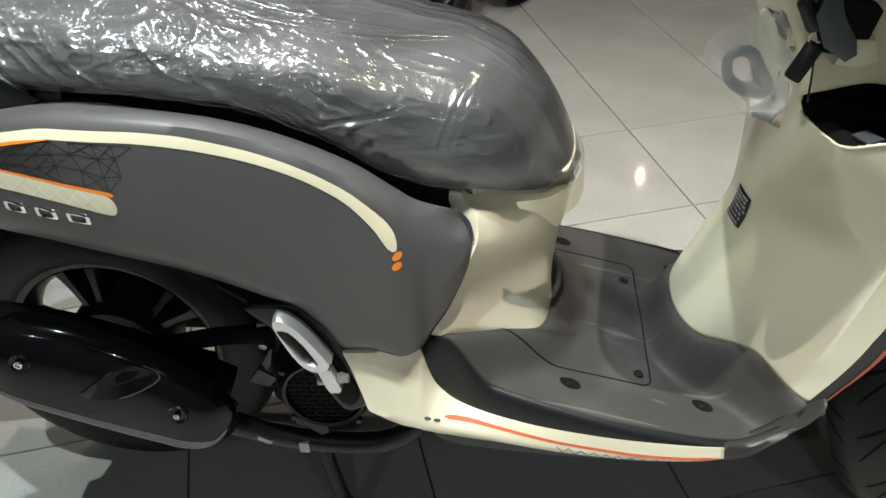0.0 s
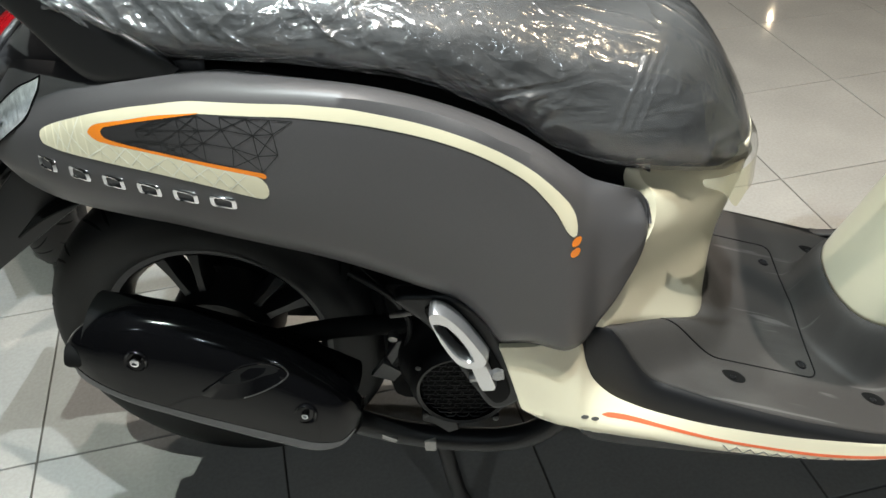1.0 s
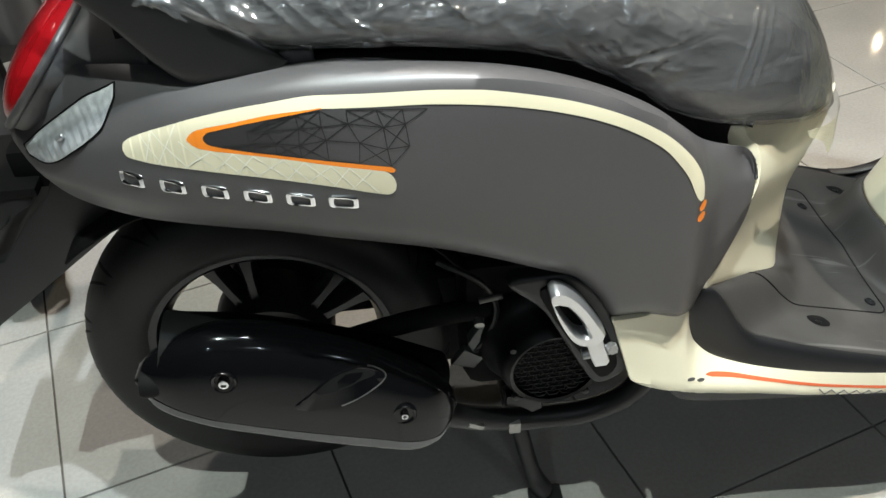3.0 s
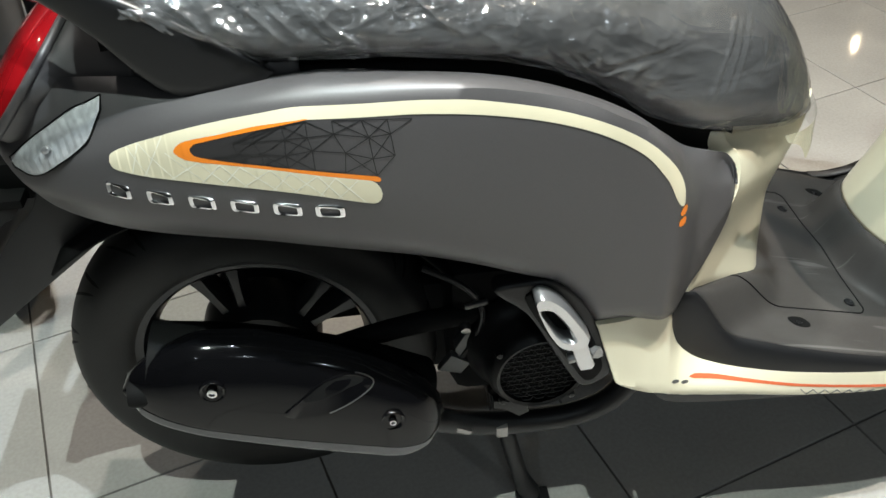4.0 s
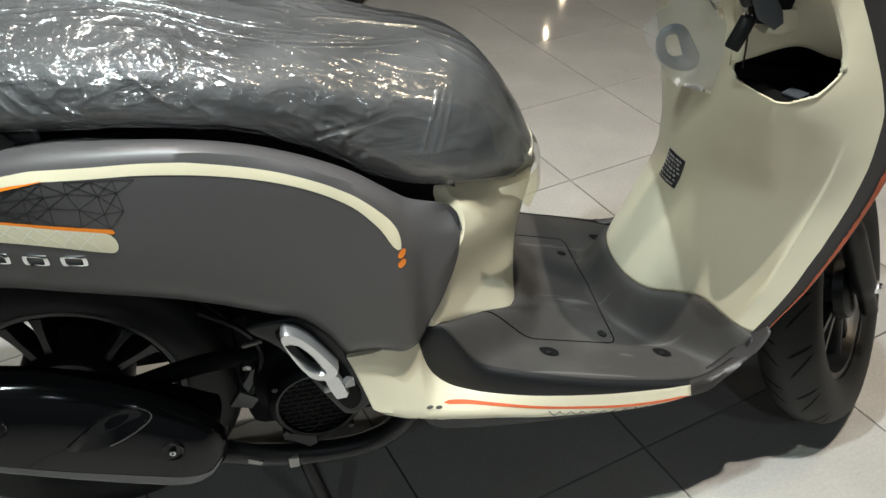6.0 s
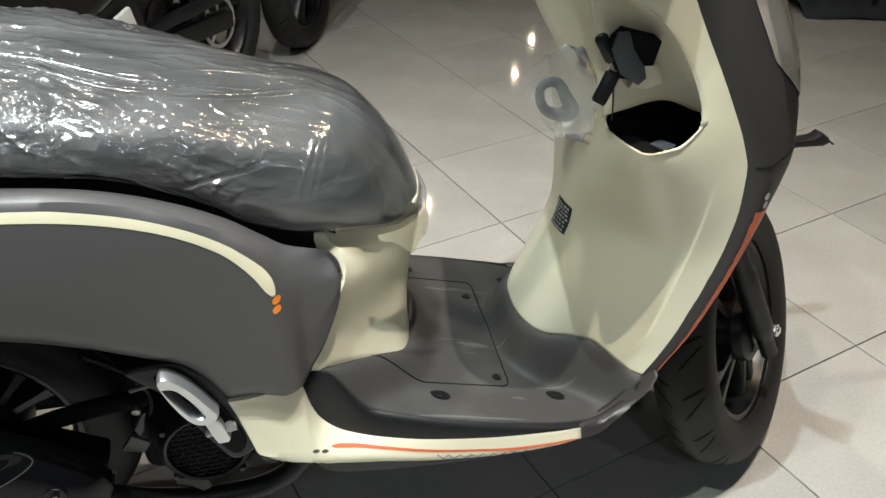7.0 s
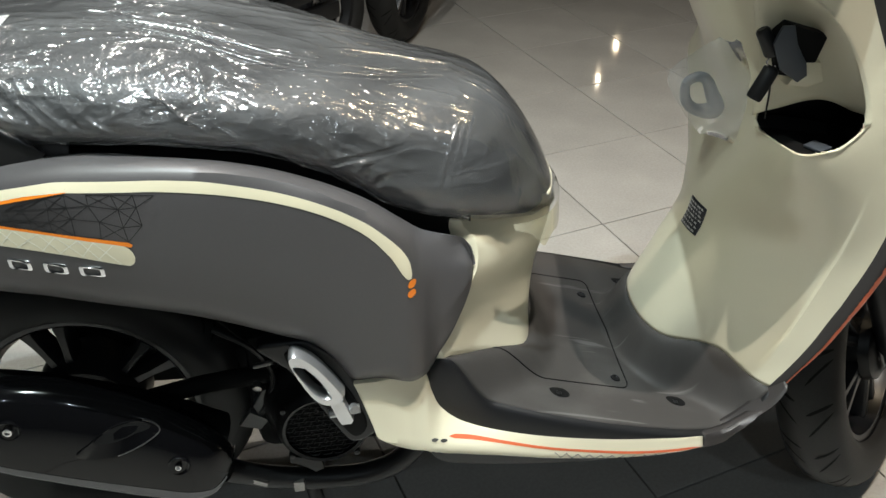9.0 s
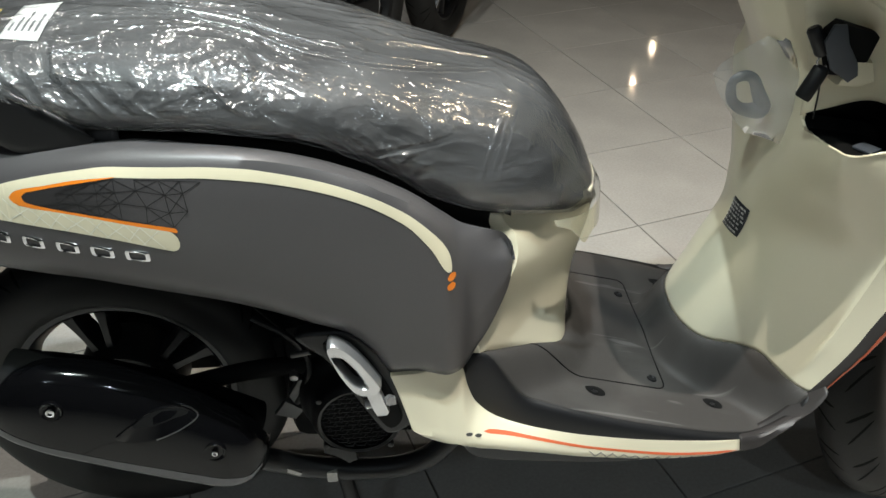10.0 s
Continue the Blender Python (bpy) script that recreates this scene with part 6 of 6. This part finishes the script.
for bx, bz in ((-0.024, 0.411), (0.168, 0.328)):
    y = ex_y(bx, bz)
    part("bolt_cup", lathe([(0.0001, -0.0005), (0.010, -0.0005), (0.0115, 0.0012), (0.0135, 0.0022), (0.0145, 0.0008), (0.0148, -0.002)], (bx, y, bz), (0, -1, 0.1), 28), GLOSS_BLACK, muffler, "recessed bolt cup")
    r_ = 0.0068 if bx < 0 else 0.0048
    part("bolt", lathe([(0.0001, 0.003), (0.45 * r_, 0.003), (0.5 * r_, 0.0052), (0.8 * r_, 0.0048), (r_, 0.002), (r_, -0.001)], (bx, y, bz), (0, -1, 0.1), 24), CHROME, muffler, "bright steel exhaust bolt")


def on_cover(pts, lift):
    return [(x, ex_y(x, z) - lift, z) for x, z in pts]


leaf = spline([(0.047, 0.366), (0.066, 0.381), (0.092, 0.397), (0.118, 0.400), (0.138, 0.394), (0.151, 0.381), (0.134, 0.3705), (0.103, 0.3595), (0.078, 0.3560), (0.058, 0.358)], 64, closed=True)
dark = spline([(0.071, 0.380), (0.084, 0.390), (0.100, 0.3965), (0.118, 0.397), (0.135, 0.391), (0.139, 0.386), (0.122, 0.3835), (0.106, 0.3795), (0.088, 0.377)], 64, closed=True)
part("cover_slot", grid([on_cover(leaf, 0.0004), on_cover(leaf * 0.94 + leaf.mean(0) * 0.06, 0.0016), on_cover(dark, 0.0004), on_cover(dark * 0.9 + dark.mean(0) * 0.1, -0.004)], close_v=True), GLOSS_BLACK, muffler, "leaf-shaped slot in the heat shield")
# flat black sheet that paints the shade inside the slot
part("slot_shadow", ([tuple(p) for p in on_cover(dark, 0.0006)], [tuple(range(64))]), DEEP_BLACK, muffler)
part("slot_rim", tube(on_cover(leaf[26:50], 0.0012), 0.0009, 6), STEEL_EDGE, muffler, "bright lower lip of the slot")
lip_t = curve((-0.112, 0.385), (-0.101, 0.379), (-0.076, 0.368), (-0.018, 0.348), (0.048, 0.324), (0.137, 0.294), (0.18, 0.279), (0.205, 0.275), (0.222, 0.284))
rows = []
for x in np.linspace(-0.112, 0.222, 70):
    zt, zb = min(lip_t(x), ex_u(x) - 0.006), ex_l(x) + 0.001
    rows.append(on_cover([(x, zb + (zt - zb) * s) for s in np.linspace(0, 1, 8)], 0.0004))
part("lower_band", grid(rows), material("satin grey heat shield band", (0.11, 0.11, 0.115), 0.34, 0.7, stain=0.15, grain=0.1), muffler, "satin dark grey lower band of the heat shield")
part("exhaust_pipe", tube(spline([(0.215, -0.165, 0.252), (0.27, -0.15, 0.215), (0.345, -0.14, 0.192), (0.42, -0.14, 0.197), (0.475, -0.14, 0.235), (0.52, -0.11, 0.30)], 40), 0.0165, 14), BLACK_PLASTIC, scooter, "black exhaust header pipe")
part("pipe_clamp", box((0.245, -0.165, 0.232), (0.05, 0.014, 0.008), 0.002, Matrix.Rotation(0.5, 4, "Y")), STEEL_EDGE, scooter, "steel pipe clamp")
part("clamp_bolt", box((0.31, -0.156, 0.20), (0.016, 0.012, 0.02), 0.003), STEEL_EDGE, scooter)

# ---------- centre stand ----------
for sgn in (-1, 1):
    part("stand_leg", tube(spline([(0.315, sgn * 0.09, 0.20), (0.325, sgn * 0.115, 0.14), (0.345, sgn * 0.13, 0.05), (0.362, sgn * 0.142, 0.014)], 16), [0.012] * 12 + [0.013, 0.015, 0.016, 0.013], 10), BLACK_PLASTIC, scooter, "black centre stand leg")
    part("stand_foot", box((0.362, sgn * 0.143, 0.008), (0.05, 0.03, 0.014), 0.005), BLACK_PLASTIC, scooter)
part("stand_bar", tube([(0.315, -0.10, 0.17), (0.315, 0.10, 0.17)], 0.012, 10), BLACK_PLASTIC, scooter)

# paper labels lying on the film at the back of the seat
for name, cx, wd, mat, lab in (("paper_label", 0.018, 0.045, PAPER, "white printed paper label under the seat film"), ("paper_label", -0.055, 0.05, YELLOW_PAPER, "yellow and white paper label under the seat film")):
    rows = []
    for x in np.linspace(cx - wd / 2, cx + wd / 2, 8):
        sec = np.array(seat_section(x, 0.0022, 81))[19:38]
        rows.append([tuple(p) for p in sec])
    lb = thing(name, lab, "label", "", (cx, -0.1, 0.85))
    part("sheet", grid(rows), mat, lb, thick=0.0004)
    bars = []
    for i in range(5):
        x = cx - wd * 0.35 + wd * 0.17 * i
        sec = np.array(seat_section(x, 0.0028, 81))[22:(27 + (i * 3) % 8)]
        bars.append(grid([[(p[0] - 0.0015, p[1], p[2]) for p in sec], [(p[0] + 0.0015, p[1], p[2]) for p in sec]]))
    part("print_bar", merge(*bars), GREY_DOT, lb, "bars of unreadable print", weld=False)

# ---------- clear bag hanging by the handlebar ----------
bag = thing("plastic_bag", "thin clear plastic bag with a blue-grey loop at the shield", "plastic bag", "", (0.87, -0.02, 0.76))
rows = []
left = spline([(0.881, 0.817), (0.850, 0.799), (0.817, 0.768), (0.845, 0.717), (0.872, 0.685)], 40)
right_e = spline([(0.886, 0.822), (0.902, 0.790), (0.912, 0.750), (0.920, 0.712), (0.921, 0.678)], 40)
for i, (p, q) in enumerate(zip(left, right_e)):
    row = []
    for u in np.linspace(0, 1, 40):
        x, z = p + (q - p) * u
        n = Vector((x * 22, z * 12, 1))
        y = -0.048 - 0.040 * u * u + 0.004 * noise.noise(n) + 0.002 * (1 - abs(noise.noise(n * 2.2))) ** 3
        row.append((x, y, z))
    rows.append(row)
part("bag_sheet", grid(rows), BAG_FILM, bag, weld=False)
loop = spline([(x, y, z) for x, y, z in ((0.850, -0.03, 0.748), (0.862, -0.03, 0.757), (0.876, -0.03, 0.753), (0.886, -0.03, 0.735), (0.896, -0.03, 0.713), (0.884, -0.03, 0.709), (0.866, -0.03, 0.713), (0.853, -0.03, 0.726))], 48, closed=True)
part("loop", tube(np.vstack([loop, loop[:1]]), np.interp(np.linspace(0, 1, 49), [0, 0.3, 0.55, 0.7, 1], [0.006, 0.008, 0.012, 0.008, 0.006]), 10, caps=False), material("pale blue-grey plastic", (0.11, 0.13, 0.165), 0.45, stain=0.2), bag, "blue-grey plastic loop")

# ---------- other machines standing behind ----------
def motorbike(name, label, x, y, turn, front=True):
    """A dark motorcycle seen low: wheels, swing arm, chain guard, engine, frame."""
    m = Matrix.Translation((x, y, 0)) @ Matrix.Rotation(turn, 4, "Z")
    b = thing(name, label, "motorcycle", "parked motorcycles", (x, y, 0))
    for wx in ((0.0, 1.28) if front else (0.0,)):
        wm = m @ Matrix.Translation((wx, 0, 0.30))
        wheel(b, 0.30, 0.11, 0.225, wm, 6)
    part("brake_disc", moved(lathe([(0.06, -0.066), (0.11, -0.066), (0.11, -0.07), (0.06, -0.07)], (0, 0, 0.30), (0, 1, 0), 40, closed=True), m), STEEL_EDGE, b, "steel brake disc")
    part("sprocket", moved(merge(lathe([(0.070, 0.078), (0.082, 0.078), (0.082, 0.083), (0.070, 0.083)], (0, 0, 0.30), (0, 1, 0), 40, closed=True), *[box((0.03 * math.sin(a), 0.08, 0.30 + 0.03 * math.cos(a)), (0.014, 0.005, 0.085), 0.002, Matrix.Rotation(a, 4, "Y")) for a in np.arange(4) * math.pi / 4]), m), SILVER, b, "silver sprocket ring")
    part("swing_arm", moved(merge(box((0.24, -0.095, 0.32), (0.56, 0.03, 0.055), 0.008, Matrix.Rotation(-0.06, 4, "Y")), box((0.24, 0.095, 0.32), (0.56, 0.03, 0.055), 0.008, Matrix.Rotation(-0.06, 4, "Y"))), m), BLACK_PLASTIC, b, "black swing arm")
    part("chain_guard", moved(box((0.22, 0.098, 0.385), (0.44, 0.035, 0.03), 0.008), m), BLACK_PLASTIC, b)
    part("engine", moved(merge(box((0.66, 0, 0.38), (0.36, 0.28, 0.28), 0.04), box((0.84, 0, 0.52), (0.18, 0.18, 0.2), 0.03)), m), ENGINE, b, "dark engine")
    part("fairing", moved(merge(prism([tuple(p) for p in spline([(0.30, 0.66), (0.55, 0.50), (0.9, 0.48), (1.1, 0.60), (1.12, 0.85), (0.8, 0.95), (0.4, 0.82)], 40, closed=True)], -0.17, 0.17, 0.05, 3)), m), GLOSS_BLACK, b, "gloss black bodywork")
    part("side_cover", moved(prism([tuple(p) for p in spline([(0.42, 0.30), (0.62, 0.16), (1.0, 0.20), (1.16, 0.42), (1.0, 0.66), (0.6, 0.68), (0.40, 0.52)], 40, closed=True)], -0.15, 0.15, 0.04, 3), m), BLACK_PLASTIC, b, "matt black lower side cover")
    part("seat", moved(box((0.18, 0, 0.78), (0.62, 0.24, 0.08), 0.03), m), SEAT, b, "black seat")
    part("heel_guard", moved(merge(box((0.48, 0.17, 0.40), (0.06, 0.014, 0.20), 0.008, Matrix.Rotation(0.25, 4, "Y")), box((0.50, 0.18, 0.30), (0.08, 0.04, 0.03), 0.006)), m), PALE_DOT, b, "pale alloy heel guard and peg")
    if front:
        part("fork", moved(merge(tube([(1.28, -0.08, 0.30), (1.10, -0.08, 0.80)], 0.022, 10), tube([(1.28, 0.08, 0.30), (1.10, 0.08, 0.80)], 0.022, 10)), m), BLACK_PLASTIC, b)
    part("hugger", moved(prism([tuple(p) for p in spline([(-0.20, 0.60), (0.05, 0.66), (0.40, 0.60), (0.50, 0.30), (0.36, 0.22), (0.30, 0.42), (0.0, 0.62)], 40, closed=True)], -0.07, 0.07, 0.015), m), BLACK_PLASTIC, b, "black rear hugger")
    return b


near_bike = motorbike("motorcycle", "black and grey motorcycle with a silver sprocket parked on the tiles", 0.273, 1.734, radians(236), False)
motorbike("motorcycle", "black motorcycle parked behind the scooter on the tiles", 0.62, 2.26, radians(68))


def front_end(b, x, y, turn):
    """The front of the nearer machine: turned wheel, fork, grey mudguard and apron."""
    m = Matrix.Translation((x, y, 0.28)) @ Matrix.Rotation(turn, 4, "Z")
    wheel(b, 0.28, 0.10, 0.195, m)
    rows = []
    for a in np.linspace(radians(-75), radians(75), 30):
        rows.append([(0.305 * math.sin(a), s * 0.065, 0.305 * math.cos(a) - 0.03 * abs(s)**2.5) for s in np.linspace(-1, 1, 11)])
    part("mudguard", moved(grid(rows), m), BLACK_PLASTIC, b, "black front mudguard", thick=0.003)
    part("fork_shroud", lathe([(0.02, 0.0), (0.050, 0.004), (0.056, 0.03), (0.058, 0.14), (0.02, 0.16)], (-0.415, 0.50, 0.505), (0.08, 0.0, 1), 32), METAL_GREY, b, "shiny grey metal fork shroud")
    for sgn in (-1, 1):
        part("fork_leg", moved(tube([(0, sgn * 0.07, 0.0), (-0.15, sgn * 0.065, 0.42)], 0.018, 12), m), BLACK_PLASTIC, b, "black fork leg")
    part("apron", moved(prism([tuple(p) for p in spline([(-0.10, 0.34), (-0.22, 0.10), (-0.34, 0.0), (-0.30, 0.30), (-0.20, 0.72), (-0.06, 0.70)], 40, closed=True)], -0.18, 0.18, 0.04, 3), m), BLACK_PLASTIC, b, "black front apron")
    part("indicator", moved(box((-0.05, -0.16, 0.50), (0.05, 0.05, 0.05), 0.015), m), RED_LENS, b, "red lamp")
    part("fork_guard", moved(box((0.02, -0.075, -0.12), (0.10, 0.02, 0.16), 0.008), m), BROWN_PART, b, "brown lower fork guard")


front_end(near_bike, -0.56, 0.54, radians(-62))

# dark cloth-covered base and thin black legs at the far side
cloth = thing("platform", "low display platform draped in dark blue cloth", "platform", "", (3.3, 2.6, 0))
cl = []
for u in np.linspace(0, 1, 30):
    row = []
    for v in np.linspace(0, 1, 12):
        x, y = 2.72 + 1.4 * u, 2.10 - 0.42 * u + 0.9 * v
        row.append((x, y, 0.05 + 0.03 * noise.noise(Vector((x * 6, y * 6, 0))) - (0.05 if v < 0.01 else 0)))
    cl.append(row)
part("cloth", grid(cl), DARK_CLOTH, cloth, thick=0.004)
part("core", box((3.45, 2.75, 0.02), (1.2, 0.4, 0.04), 0.01), DARK_CLOTH, cloth)
stand = thing("display_stand", "thin black metal display stand on the tiled floor", "display stand", "", (2.66, 2.2, 0))
for dx, dy in ((0, 0), (0.35, -0.12), (0.12, 0.4), (0.5, 0.3)):
    part("leg", tube([(2.66 + dx, 2.20 + dy, 0.0), (2.70 + dx * 0.85, 2.23 + dy * 0.85, 0.75)], 0.012, 8), BLACK_PLASTIC, stand)
part("top", box((2.93, 2.36, 0.76), (0.62, 0.60, 0.03), 0.008), BLACK_PLASTIC, stand)

# ---------- tiled floor ----------
floor = tagged(part("floor", box(((X0 + X1) / 2, (Y0 + Y1) / 2, -0.056), (X1 - X0 + 0.4, Y1 - Y0 + 0.4, 0.1), 0), GROUT, smooth=0), "beige glazed floor tiles with narrow grey joints", "floor", kind="structure")
SIDE, GAP = 0.40, 0.0032
turn = Matrix.Rotation(radians(17.594), 4, "Z")
ORIGIN = Vector((1.043, 0.805, 0))
bm = bmesh.new()
s = SIDE - GAP
r = 0.0009
lo = [bm.verts.new((x, y, -0.006)) for x, y in ((GAP / 2, GAP / 2), (GAP / 2 + s, GAP / 2), (GAP / 2 + s, GAP / 2 + s), (GAP / 2, GAP / 2 + s))]
md = [bm.verts.new((v.co.x, v.co.y, -r)) for v in lo]
up = [bm.verts.new((x, y, 0.0)) for x, y in ((GAP / 2 + r, GAP / 2 + r), (GAP / 2 + s - r, GAP / 2 + r), (GAP / 2 + s - r, GAP / 2 + s - r), (GAP / 2 + r, GAP / 2 + s - r))]
for i in range(4):
    j = (i + 1) % 4
    bm.faces.new((lo[i], lo[j], md[j], md[i]))
    bm.faces.new((md[i], md[j], up[j], up[i]))
bm.faces.new(up)
tile_me = bpy.data.meshes.new("tile")
bm.to_mesh(tile_me)
tv, tf = [tuple(v.co) for v in bm.verts], [tuple(v.index for v in f.verts) for f in bm.faces]
bm.free()
tile_me.materials.append(TILE)
rest = []
for i in range(-24, 28):
    for j in range(-26, 34):
        c = ORIGIN + turn @ Vector((SIDE * (i + 0.5), SIDE * (j + 0.5), 0))
        if not (X0 - 0.3 < c.x < X1 + 0.3 and Y0 - 0.3 < c.y < Y1 + 0.3):
            continue
        m = Matrix.Translation(ORIGIN + turn @ Vector((SIDE * i, SIDE * j, 0))) @ turn
        if -1.9 < c.x < 3.6 and -1.2 < c.y < 4.6:
            o = new("tile", tile_me)
            o.parent = floor
            o.matrix_world = m
        else:
            rest.append(([tuple(m @ Vector(v)) for v in tv], tf))
tagged(part("far_tiles", merge(*rest), TILE, floor, smooth=0, weld=False), "beige glazed floor tiles farther off", kind="stuff")
